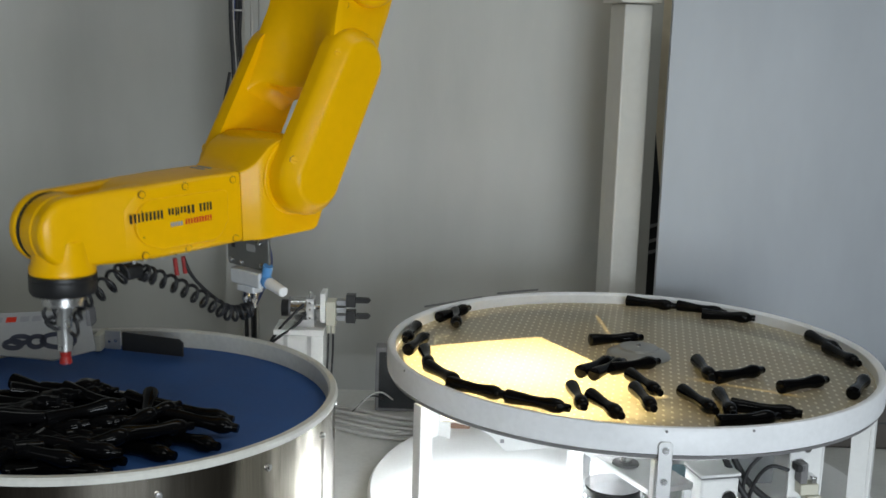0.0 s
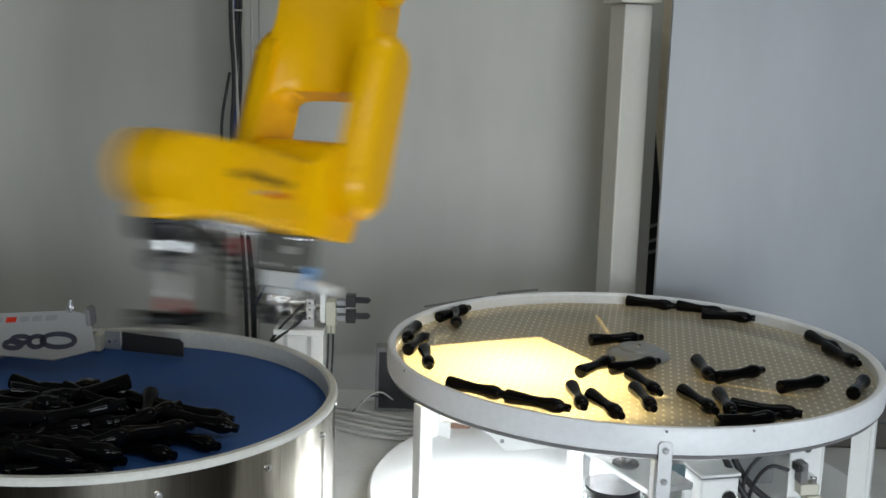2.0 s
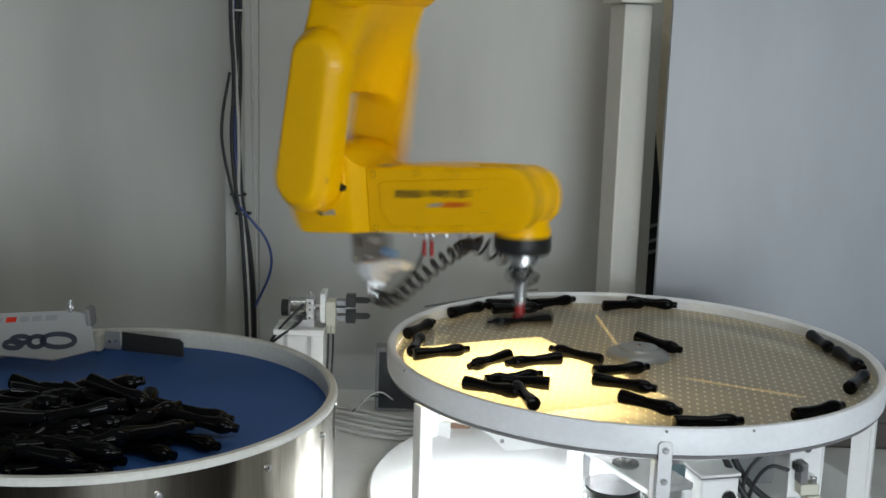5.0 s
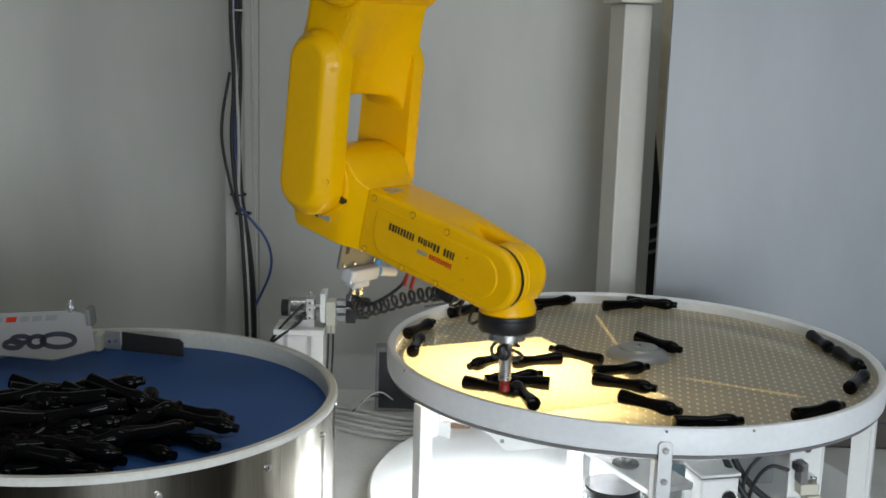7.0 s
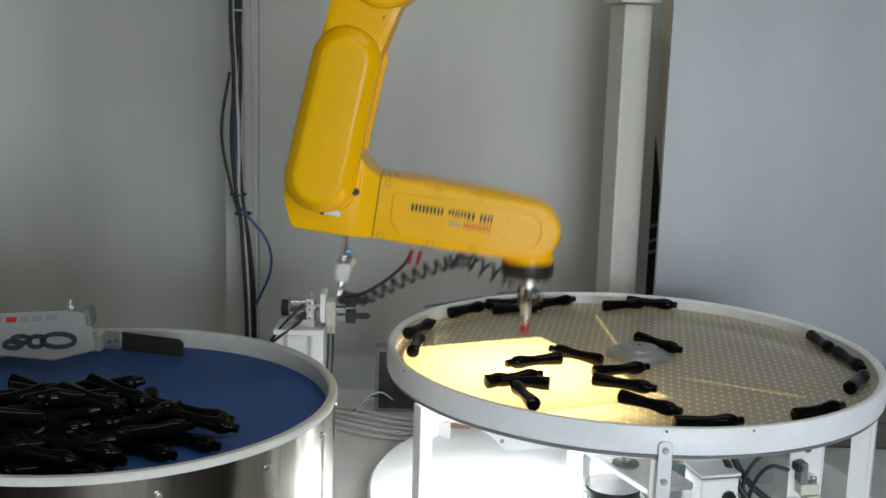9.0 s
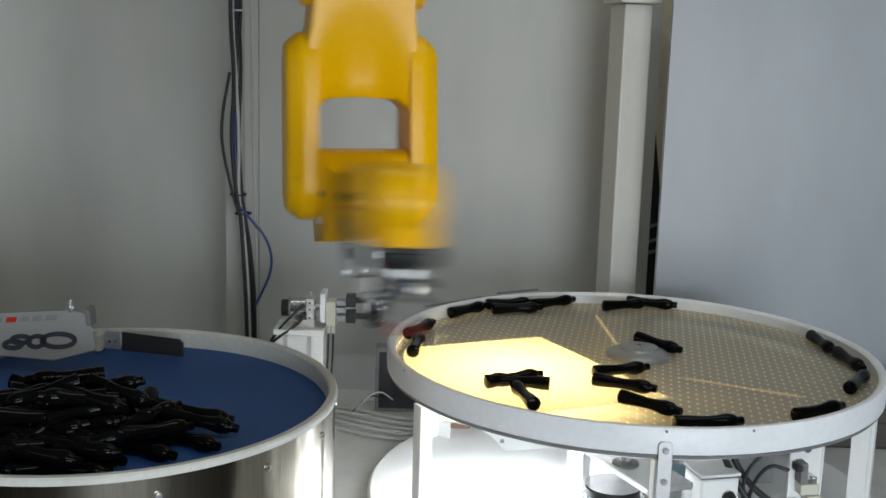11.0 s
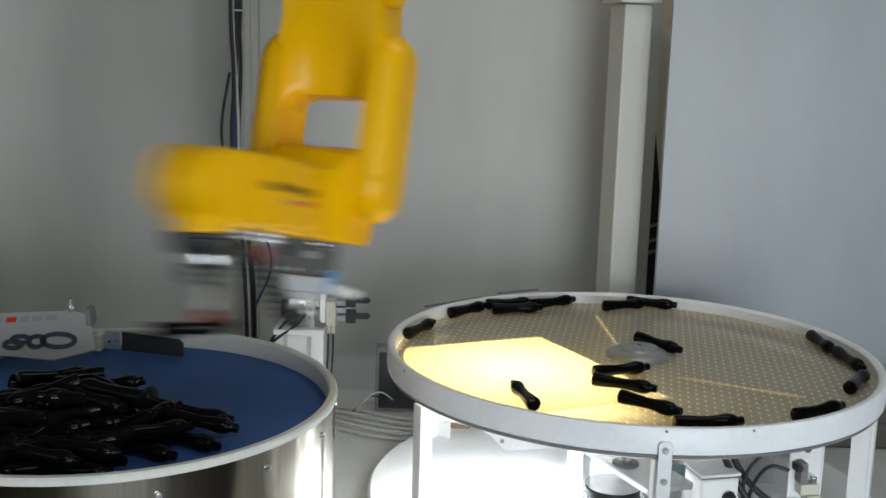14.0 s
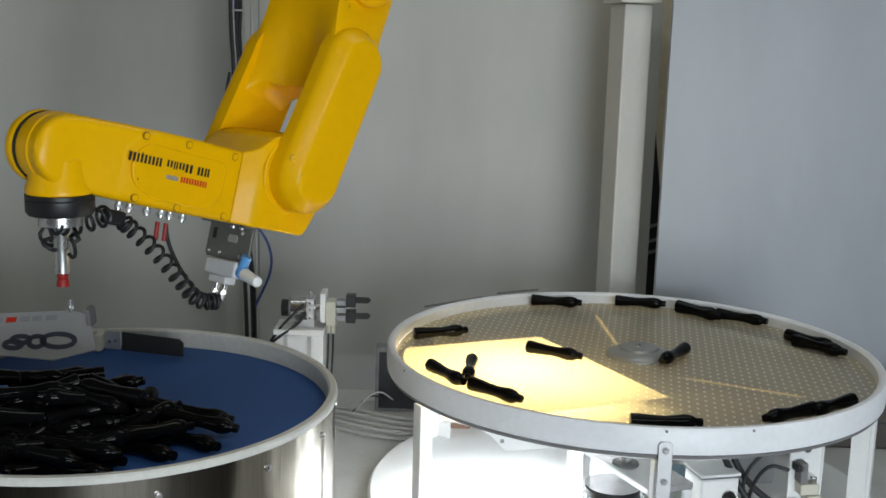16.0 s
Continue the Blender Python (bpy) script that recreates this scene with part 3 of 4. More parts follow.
hose([(-0.012, -0.02, 1.52), (-0.03, -0.025, 1.42), (-0.032, -0.025, 1.36), (-0.012, -0.025, 1.26), (0.008, -0.02, 1.19)], 0.0035, "cable", CABLE, bundle)
hose([(0.008, -0.02, 1.21), (0.03, -0.02, 1.185), (0.078, -0.02, 1.13), (0.088, -0.02, 1.06), (0.045, -0.02, 0.97)], 0.0032, "cable", BLUECABLE, bundle)
hose([(0.030, 0.02, 3.1), (0.030, 0.02, 1.6), (0.036, 0.02, 1.3), (0.042, 0.02, 1.1), (0.044, 0.02, 0.8)], 0.003, "cable", GREYCABLE, bundle)
for z in (1.66, 1.235, 1.19):
    part("cable_tie", lathe([(0.0185, -0.002), (0.0198, -0.002), (0.0198, 0.002), (0.0185, 0.002)], 24), GREYCABLE if z > 1.5 else BLACK, bundle, m=pose(0.002 if z > 1.2 else 0.014, 0, z))

# ---------------------------------------------------------------- the robot
RX, RY, J2Z = -0.1482, 1.8205, RIM_Z + 0.6207
robot = thing("robot_arm", RX, RY, J2Z, "yellow six-axis robot arm hanging upside down", "robot")
part("mounting_plate", box(-0.12, 0.12, -0.12, 0.12, 0.33, 0.35), GREYPLATE, robot, bevel=0.003)
part("hanger", box(-0.05, 0.05, -0.05, 0.05, 0.352, 2.498 - J2Z), COLUMN, robot, bevel=0.004)
part("base_housing", lathe([(0, 0.328), (0.095, 0.328), (0.095, 0.20), (0.085, 0.16), (0, 0.16)], 48, close=False), YELLOW, robot, bevel=0.004)
bm = lathe([(0, 0.158), (0.09, 0.158), (0.10, 0.13), (0.10, 0.09), (0, 0.07)], 48, close=False)
bmesh.ops.create_cone(bm, cap_ends=True, segments=40, radius1=0.056, radius2=0.056, depth=0.19, matrix=Matrix.Translation((0.05, 0, 0.0)) @ Matrix.Rotation(radians(90), 4, "X"))
turret = part("turret", slab([(-0.08, 0.10), (-0.06, 0.02), *arc(0.05, 0.0, 0.057, 230, 330, 10), (0.13, 0.03), (0.11, 0.12)], -0.085, 0.085, bm), YELLOW, robot, bevel=0.008)

# upper arm: origin on the elbow axis, z towards the shoulder
UP = 0.33


def level(table, v):
    """Value at v between the rows of a short table."""
    return float(np.interp(v, [r[0] for r in table], [r[1] for r in table]))


ARM_FRONT = ((-0.02, 0.042), (0.06, 0.037), (0.12, 0.030), (0.18, 0.0275), (0.25, 0.033), (0.30, 0.040), (0.39, 0.046))
ARM_REAR = ((-0.02, -0.046), (0.06, -0.053), (0.20, -0.065), (0.25, -0.066), (0.30, -0.068), (0.39, -0.060))
ARM_SIDE = ((-0.02, 0.082), (0.15, 0.084), (0.19, 0.089), (0.215, 0.090), (0.235, 0.0855), (0.26, 0.0800), (0.39, 0.076))


def fork():
    """The forked casting: two legs, an arched crotch and a scooped front, swept leg to leg."""
    bm = bmesh.new()
    path = []
    for z in np.linspace(-0.01, 0.105, 9):
        path.append(((0.0725, z), (level(ARM_SIDE, z), z)))
    for k in range(1, 11):
        a = radians(90 * k / 10)
        inner = (0.0725 - 0.030 * (1 - math.cos(a)), 0.105 + 0.032 * math.sin(a))
        z = 0.105 + (0.385 - 0.105) * (k / 10) ** 0.9
        path.append((inner, (level(ARM_SIDE, z), z)))
    for f in (0.85, 0.6, 0.3, 0.0):
        path.append(((0.0425 * f, 0.137 + 0.002 * (1 - f)), (0.076 * f, 0.387)))
    half = path
    path = half + [((-i[0], i[1]), (-o[0], o[1])) for i, o in half[-2::-1]]

    def front(y, z):
        scoop = min(1.0, max(0.0, (0.300 - z) / 0.165)) * min(1.0, max(0.0, (0.084 - abs(y)) / 0.062))
        scoop = scoop * scoop * (3 - 2 * scoop)
        return level(ARM_FRONT, z) - 0.030 * scoop

    loops = []
    steps = [0.0, 0.03, 0.10, 0.22, 0.36, 0.5, 0.64, 0.78, 0.90, 0.97, 1.0]
    for i, o in path:
        span = math.hypot(o[0] - i[0], o[1] - i[1])
        ring = []
        for side in (1, -1):
            for s in (steps if side > 0 else steps[::-1]):
                y, z = i[0] + (o[0] - i[0]) * s, i[1] + (o[1] - i[1]) * s
                edge_in, edge_out = s * span, (1 - s) * span
                cut = 0.004 * max(0, 1 - edge_in / 0.005) ** 2 + 0.012 * max(0, 1 - edge_out / 0.014) ** 2
                x = front(y, z) - cut if side > 0 else level(ARM_REAR, z) + cut
                ring.append(bm.verts.new((x, y, z)))
        loops.append(ring)
    for p, q in zip(loops, loops[1:]):
        for k in range(len(p)):
            bm.faces.new((p[k], p[(k + 1) % len(p)], q[(k + 1) % len(p)], q[k]))
    bm.faces.new(loops[0])
    bm.faces.new(loops[-1])
    return bm


upper = part("upper_arm", fork(), YELLOW, robot, m=pose(0.05, 0, -UP), smooth=48)


def pill(r0, r1):
    """Outline of the side beam, from the elbow end to the shoulder end."""
    return [*arc(-0.0065, 0.004, r0 + 0.002, 174, 354, 20), *arc(-0.0175, 0.184, r1, -6, 174, 20)]


def cap_bolt(at, out, upright):
    """A low round cover bolt with a raised rib across it, ringed by a painted shadow gap."""
    a, o = Vector(at), Vector(out).normalized()
    bm = rod(a - o * 0.004, a + o * 0.0022, 0.0062, 0.0056, 14)
    r = Vector(upright).cross(o).normalized() * 0.0048
    rod(a + o * 0.0018 - r, a + o * 0.0018 + r, 0.0014, seg=6, bm=bm)
    b = part("cover_bolt", bm, YELLOW, upper)
    part("bolt_shade_ring", rod(a - o * 0.004, a + o * 0.0006, 0.0069, seg=16), BOLTSHADE, b)
    return b


for s in (-1, 1):
    bm = bmesh.new()
    loops = []
    # a broad rounded shoulder runs all round the flat outer face
    for y, r in ((0.0712, 0.0535), (0.0900, 0.0538), (0.0955, 0.0530), (0.1000, 0.0508), (0.1045, 0.0474), (0.1090, 0.0436), (0.1130, 0.0402), (0.1155, 0.0378), (0.1170, 0.0355), (0.1178, 0.0325), (0.1180, 0.0280)):
        loops.append([bm.verts.new((x, s * y, z)) for x, z in pill(r, r - 0.0005)])
    for p, q in zip(loops, loops[1:]):
        for k in range(len(p)):
            bm.faces.new((p[k], p[(k + 1) % len(p)], q[(k + 1) % len(p)], q[k]))
    bm.faces.new(loops[0])
    bm.faces.new(loops[-1])
    part("side_beam", bm, YELLOW, upper, "yellow side beam with a rounded shoulder", smooth=60)
    for x, z, dx, dz in ((0.0395, 0.0134, 0.65, 0.0), (0.0265, 0.1850, 0.65, 0.05), (-0.0185, 0.2280, 0.0, 0.65), (-0.0590, 0.1900, -0.65, 0.0), (-0.0450, 0.0170, -0.65, 0.0), (-0.0015, -0.0375, 0.0, -0.65)):
        cap_bolt((x, s * 0.1048, z), (dx, s * 0.75, dz), (0, 0, 1))
    cap_bolt((0.022, s * 0.0782, 0.262), (0.35, s * 0.9, 0.0), (0, 0, 1))

# forearm: origin on the elbow axis, x towards the wrist
FTOP, FLOW, FY_ = 0.0160, -0.0855, 0.0520


def bar(profile):
    """Rounded rectangular sections along x, as rows of x, y from, y to, z low, z top, corner."""
    bm = bmesh.new()
    loops = []
    for x, y0, y1, z0, z1, c in profile:
        ring = []
        for cy, cz, a0 in ((y1 - c, z1 - c, 0), (y0 + c, z1 - c, 90), (y0 + c, z0 + c, 180), (y1 - c, z0 + c, 270)):
            for k in range(5):
                a = radians(a0 + 22.5 * k)
                ring.append(bm.verts.new((x, cy + c * math.cos(a), cz + c * math.sin(a))))
        loops.append(ring)
    for p, q in zip(loops, loops[1:]):
        for k in range(len(p)):
            bm.faces.new((p[k], p[(k + 1) % len(p)], q[(k + 1) % len(p)], q[k]))
    bm.faces.new(loops[0])
    bm.faces.new(loops[-1])
    return bm


fore = part("forearm", bar([(0.0862, -FY_, FY_, FLOW, FTOP, 0.007), (0.16, -FY_, FY_, FLOW - 0.0005, FTOP + 0.001, 0.008), (0.230, -FY_, FY_, FLOW, FTOP, 0.009), (0.250, -FY_, FY_ - 0.002, FLOW + 0.001, FTOP - 0.004, 0.010), (0.270, -FY_, FY_ - 0.007, FLOW + 0.003, FTOP - 0.018, 0.012), (0.290, -FY_, FY_ - 0.0125, FLOW + 0.006, FTOP - 0.036, 0.014)]), YELLOW, robot, smooth=40)
# the wrist is carried between a full cheek and a shorter, set-in one
part("cheek", slab([(0.22, FTOP - 0.0005), *arc(0.334, -0.035, 0.0480, 84, -84, 22), (0.22, FLOW + 0.0005)], -0.0518, -0.030), YELLOW, fore, "yellow rounded wrist cheek", bevel=0.007)
part("cheek", bar([(0.215, 0.012, 0.0505, FLOW + 0.002, FTOP - 0.001, 0.008), (0.245, 0.012, 0.0495, FLOW + 0.001, FTOP - 0.001, 0.009), (0.270, 0.012, 0.0450, FLOW + 0.001, FTOP - 0.0015, 0.010), (0.300, 0.012, 0.0380, FLOW + 0.002, FTOP - 0.003, 0.010), (0.325, 0.012, 0.0345, FLOW + 0.003, FTOP - 0.004, 0.0095), (0.350, 0.012, 0.0340, FLOW + 0.0065, FTOP - 0.0075, 0.0095), (0.365, 0.012, 0.0335, FLOW + 0.0140, FTOP - 0.0150, 0.009), (0.375, 0.013, 0.0320, FLOW + 0.0240, FTOP - 0.0250, 0.008), (0.3805, 0.015, 0.0290, FLOW + 0.0370, FTOP - 0.0380, 0.006)]), YELLOW, fore, "yellow tapered wrist cheek", smooth=50)
part("elbow_hub", rod((0, -0.0705, 0), (0, 0.0705, 0), 0.0560, seg=56), YELLOW, fore, bevel=0.003)
# the elbow block is widest round the joint and tapers to the forearm at the seam
ELBOW = ((-0.0625, -0.020, 0.006), (-0.0605, -0.034, 0.016), (-0.0555, -0.052, 0.027), (-0.0490, -0.069, 0.0365), (-0.0420, -0.0815, 0.0445), (-0.0360, -0.0855, 0.0490), (-0.0150, -0.0855, 0.0580), (0.0100, -0.0855, 0.0590), (0.0300, -0.0855, 0.0535), (0.0440, -0.0855, 0.0465), (0.0550, -0.0855, 0.0365), (0.0640, -0.0855, 0.0270), (0.0740, -0.0855, 0.0200), (0.0846, FLOW, FTOP))
block = []
for x, low, high in ELBOW:
    wide = float(np.interp(x, (0.040, 0.058, 0.072, 0.0846), (0.0685, 0.0662, 0.0575, FY_)))
    block.append((x, -wide, wide, low, high, 0.0035))
part("elbow_block", bar(block), YELLOW, fore, smooth=38)
part("seam", box(0.0848, 0.0860, -FY_ + 0.0022, FY_ - 0.0022, FLOW + 0.002, FTOP - 0.002), BLACKINK, fore)

# printed type line as plain upright bars: width and height of each pair, None for a gap
TYPE_LINE = ((0.0078, 1.0), (0.0094, 1.0), None, (0.0110, 1.0), (0.0084, 0.78), (0.0060, 0.92), (0.0084, 0.78), None, (0.0086, 1.0), (0.0094, 1.0), (0.0094, 1.0), (0.0030, 1.0), (0.0098, 1.0))


def printed(x, way, w, h, z, s, material):
    """A pair of slim bars on the side face, as wide as one printed character."""
    bm = bmesh.new()
    y = sorted((s * 0.0542, s * 0.0547))
    x0, x1 = sorted((x, x + way * w))
    if w < 0.0035:
        box(x0, x1, *y, z - h, z, bm)
    else:
        box(x0, x0 + w * 0.36, *y, z - h, z, bm)
        box(x1 - w * 0.36, x1, *y, z - h, z, bm)
    return part("marking_bar", bm, material, fore)


for s in (-1, 1):
    part("side_panel", slab([(0.108, -0.010), (0.116, -0.005), (0.22, -0.003), *arc(0.318 if s < 0 else 0.226, -0.035, 0.0335, 80, -80, 12), (0.22, -0.074), (0.135, -0.0755), (0.122, -0.069), (0.109, -0.050)], *sorted((s * 0.048, s * 0.0537))), YELLOW, fore, "raised yellow side panel", bevel=0.0022)
    for x, z in ((0.098, 0.006), (0.178, 0.007), (0.246, 0.005), (0.246, -0.077), (0.178, -0.079), (0.098, -0.078)):
        cap = rod((x, s * 0.050, z), (x, s * 0.0534, z), 0.0046, 0.0042, 14)
        box(x - 0.0011, x + 0.0011, *sorted((s * 0.0530, s * 0.0540)), z - 0.0034, z + 0.0034, cap)
        pb = part("panel_bolt", cap, YELLOW, fore)
        # this ring stands in for the shadow round the bolt
        part("bolt_shade_ring", rod((x, s * 0.050, z), (x, s * 0.0525, z), 0.0053, seg=16), BOLTSHADE, pb)
    for x, z in ((0.293, -0.018), (0.293, -0.052)):
        part("pin_hole", rod((x - (0.045 if s > 0 else 0), s * 0.0535, z), (x - (0.045 if s > 0 else 0), s * 0.0541, z), 0.0011, seg=8), BLACKINK, fore)
    # black type line, red line and small grey line, all upside down as the arm hangs
    way = 1 if s > 0 else -1
    x = 0.138 if s > 0 else 0.270
    for cell in TYPE_LINE:
        if cell is None:
            x += way * 0.0064
            continue
        printed(x, way, cell[0], 0.0114 * cell[1], -0.0190, s, BLACKINK)
        x += way * (cell[0] + 0.0026)
    x = 0.139 if s > 0 else 0.269
    for w in (0.0066, 0.0074, 0.0074, 0.0074, 0.0070):
        printed(x, way, w, 0.0078, -0.0370, s, REDINK)
        x += way * (w + 0.0018)
    x += way * 0.003
    for w in (0.0034, 0.0034, 0.0034, 0.0034, 0.0016):
        printed(x, way, w, 0.0056, -0.0385, s, GREYINK)
        x += way * (w + 0.0010)
part("plug", rod((0.050, -0.0620, -0.013), (0.050, -0.0710, -0.013), 0.0068, 0.0060, 16), BLACK, fore, "black sealing plug")
part("rating_plate", box(0.004, 0.032, -0.0703, -0.0680, -0.056, -0.048), ALU, fore)
part("rating_plate_mark", box(0.000, 0.006, -0.0707, -0.0680, -0.057, -0.047), BLACK, fore)
for x in (0.094, 0.106):
    part("top_plate_mark", box(x, x + 0.005, -0.030, 0.0, FTOP, FTOP + 0.0012), GREYPLATE, fore)
# air valves and fittings under the elbow
ACROSS = pose(0.041, 0.0705, 0, 0, 0, -90)
plate = slab([(0.014, -0.0865), (0.112, -0.0865), (0.112, -0.134), (0.108, -0.139), (0.024, -0.139), (0.014, -0.130)], -0.0022, 0.0022)
vb = part("valve_bracket", plate, mat("grey_bracket_steel", (0.20, 0.20, 0.19), 0.4, metal=0.6), fore, "grey slotted steel bracket", ACROSS, bevel=0.001)
part("bracket_slot", slab([(0.046, -0.113), (0.064, -0.113), (0.066, -0.109), (0.064, -0.102), (0.046, -0.102), (0.044, -0.109)], 0.0023, 0.0028), ALU, vb)
part("bracket_slot", slab([(0.093, -0.112), (0.101, -0.112), (0.101, -0.096), (0.093, -0.096)], 0.0023, 0.0028), BLACK, vb)
part("bracket_foot", box(0.014, 0.112, -0.0022, 0.020, -0.0892, -0.0868), vb.data.materials[0], vb)
for x, z in ((0.030, -0.131), (0.076, -0.131), (0.101, -0.131), (0.032, -0.097)):
    screw(vb, (x, 0.0023, z), (0, 1, 0), 0.0036)
for x in (0.030, 0.050):
    screw(vb, (x, 0.010, -0.0893), (0, 0, -1), 0.0045)
mf = part("valve_manifold", box(0.022, 0.090, -0.008, 0.016, -0.163, -0.1395), IVORY, fore, "pale grey valve manifold", ACROSS, bevel=0.003)
mf.data.materials[0] = mat("pale_grey_plastic", (0.58, 0.59, 0.60), 0.45)
part("valve_body", box(0.040, 0.078, -0.006, 0.014, -0.174, -0.1632), mf.data.materials[0], mf, bevel=0.002)
part("silencer_ring", rod((0.022, 0.004, -0.152), (0.013, 0.005, -0.1535), 0.0095), VALVEBLUE, mf, "light blue ring")
part("silencer", rod((0.0128, 0.005, -0.1535), (-0.026, 0.010, -0.160), 0.0088, 0.0076), WHITE, mf, "white silencer", bevel=0.002)
part("valve_coil", rod((0.020, 0.004, -0.145), (0.014, 0.004, -0.128), 0.0075), VALVEBLUE, mf)
for x in (0.050, 0.068):
    part("fitting", rod((x, 0.004, -0.1742), (x + 0.003, 0.004, -0.198), 0.0052, 0.0042), CHROME, mf)
    part("fitting_nut", rod((x + 0.001, 0.004, -0.1830), (x + 0.0018, 0.004, -0.1890), 0.0064, seg=6), CHROME, mf)
for x in (0.13, 0.152, 0.166, 0.19, 0.218, 0.235):
    part("fitting", rod((x, 0.004, FLOW - 0.0005), (x, 0.004, FLOW - 0.012), 0.0050, 0.0042), TOOLSTEEL, fore)
    part("fitting_nut", rod((x, 0.004, FLOW - 0.004), (x, 0.004, FLOW - 0.008), 0.0062, seg=6), GREYPLATE, fore)
for x in (0.152, 0.166):
    part("air_plug", rod((x, 0.0, -0.1032), (x - 0.002, 0.0, -0.128), 0.0032), RED, fore, "red air plug")
hose([(0.152, 0, -0.104), (0.145, 0.003, -0.13), (0.115, 0.004, -0.165), (0.08, 0.008, -0.195), (0.048, 0.018, -0.206)], 0.0028, "air_tube", CABLE, fore, "black air tube")
hose(coil([(0.046, 0.010, -0.202), (0.078, 0.006, -0.206), (0.12, 0.008, -0.175), (0.17, 0.008, -0.140), (0.222, 0.004, -0.112)], 15, 0.0105), 0.0026, "coiled_hose", CABLE, fore, "black coiled air hose", seg=6, smooth_path=False)
part("hose_clamp", box(0.224, 0.25, -0.012, 0.012, -0.118, -0.098), BLACK, fore, bevel=0.004)
hose(coil([(0.25, 0.0, -0.108), (0.275, 0.004, -0.118), (0.30, 0.008, -0.126), (0.325, 0.012, -0.128)], 5, 0.013), 0.0026, "coiled_hose", CABLE, fore, "black coiled air hose", seg=6, smooth_path=False)

# wrist, flange and suction gripper: origin on the wrist axis
wrist = part("wrist", rod((0, -0.0270, 0), (0, 0.0300, 0), 0.0465, seg=56), YELLOW, robot, bevel=0.007)
part("wrist_band", rod((0, -0.0170, 0), (0, 0.0080, 0), 0.0477, seg=56), YELLOW, wrist, bevel=0.003)
part("cap_seam", rod((0, -0.0290, 0), (0, -0.0280, 0), 0.0469, seg=56), BLACKINK, wrist)
part("wrist_neck", lathe([(0, -0.01), (0.036, -0.01), (0.039, -0.040), (0.0425, -0.0480), (0.0425, -0.0560), (0, -0.0560)], 48, close=False), YELLOW, wrist, bevel=0.002)
part("flange_ring", lathe([(0, -0.0565), (0.0430, -0.0565), (0.0430, -0.0615), (0.0422, -0.0625), (0.0430, -0.0635), (0.0430, -0.078), (0.0400, -0.083), (0, -0.083)], 56, close=False), BLACK, wrist, "black wrist ring")
grip = part("suction_gripper", lathe([(0, -0.0832), (0.028, -0.0832), (0.028, -0.097), (0.012, -0.0985), (0.010, -0.104), (0.0095, -0.160), (0, -0.160)], 40, close=False), TOOLSTEEL, robot, "steel suction stem on a round adapter")
part("suction_cup", lathe([(0, -0.160), (0.006, -0.160), (0.0075, -0.164), (0.0062, -0.168), (0.0078, -0.171), (0.0082, -0.1775), (0, -0.1765)], 24, close=False), RED, grip, "red bellows suction cup")
hose(coil([(0.0, -0.018, -0.108), (0.012, -0.03, -0.112), (-0.012, 0.03, -0.118), (0.0, 0.018, -0.126)], 3, 0.012), 0.0026, "hose_loop", CABLE, grip, "looped black air hose", seg=6, smooth_path=False)
hose([(0.012, 0.0, -0.112), (0.03, 0.0, -0.116), (0.02, 0.012, -0.126), (0.009, 0.003, -0.128)], 0.0028, "hose_loop", CABLE, grip)

# ---------------------------------------------------------------- black mouldings
HL = 0.0525


def handle_mesh():
    p = [(0.0, -HL), (0.0098, -HL), (0.0112, -HL + 0.001), (0.0113, -HL + 0.008), (0.0102, -0.030), (0.0088, -0.012), (0.0086, 0.000), (0.0095, 0.012), (0.0112, 0.022), (0.0116, 0.028), (0.0105, 0.036), (0.0082, 0.041), (0.0066, 0.0425), (0.0064, 0.050), (0.0058, HL), (0.0, HL)]
    me = bpy.data.meshes.new("handle")
    finish(lathe(p, 20, close=False, axis="X"), me, 50)
    me.materials.append(HANDLE)
    return me


HANDLE_MESH = handle_mesh()


def handle(m, label, group):
    ob = new("workpiece", HANDLE_MESH)
    ob.matrix_basis = m
    return tagged(ob, label, "workpiece", group)


DISC_Z = RIM_Z - 0.022 + 0.0122
MAT_Z = RIM_Z + 0.003 - 0.030 + 0.0122
# heap on the blue mat, laid in layers
rnd = random.Random(21)
HEAP = "glossy black moulded plastic grip in a heap on the blue mat"
for layer, (count, ax, ay) in enumerate(((40, 0.19, 0.125), (32, 0.165, 0.105), (20, 0.115, 0.070))):
    for k in range(count):
        a, r = rnd.uniform(0, 2 * math.pi), math.sqrt(rnd.uniform(0.02, 1))
        x, y = -0.545 + ax * r * math.cos(a), 1.455 + ay * r * math.sin(a)
        tilt = rnd.uniform(-15, 15) if layer else 0
        if math.hypot(x - BX, y - BY) < 0.280:
            handle(pose(x, y, MAT_Z + layer * 0.0195 + (0.004 if layer else 0), rnd.uniform(0, 360), tilt, rnd.choice((rnd.gauss(-8, 18), rnd.gauss(32, 22), rnd.uniform(-90, 90)))), HEAP, "heap of handles")
for k in range(66):
    x, y = rnd.uniform(-0.69, -0.43), rnd.uniform(1.305, 1.42)
    if math.hypot(x - BX, y - BY) < 0.279:
        handle(pose(x, y, MAT_Z + (k % 2) * 0.020, rnd.uniform(0, 360), rnd.uniform(-6, 6) * (k % 2), rnd.uniform(-30, 60)), HEAP, "heap of handles")
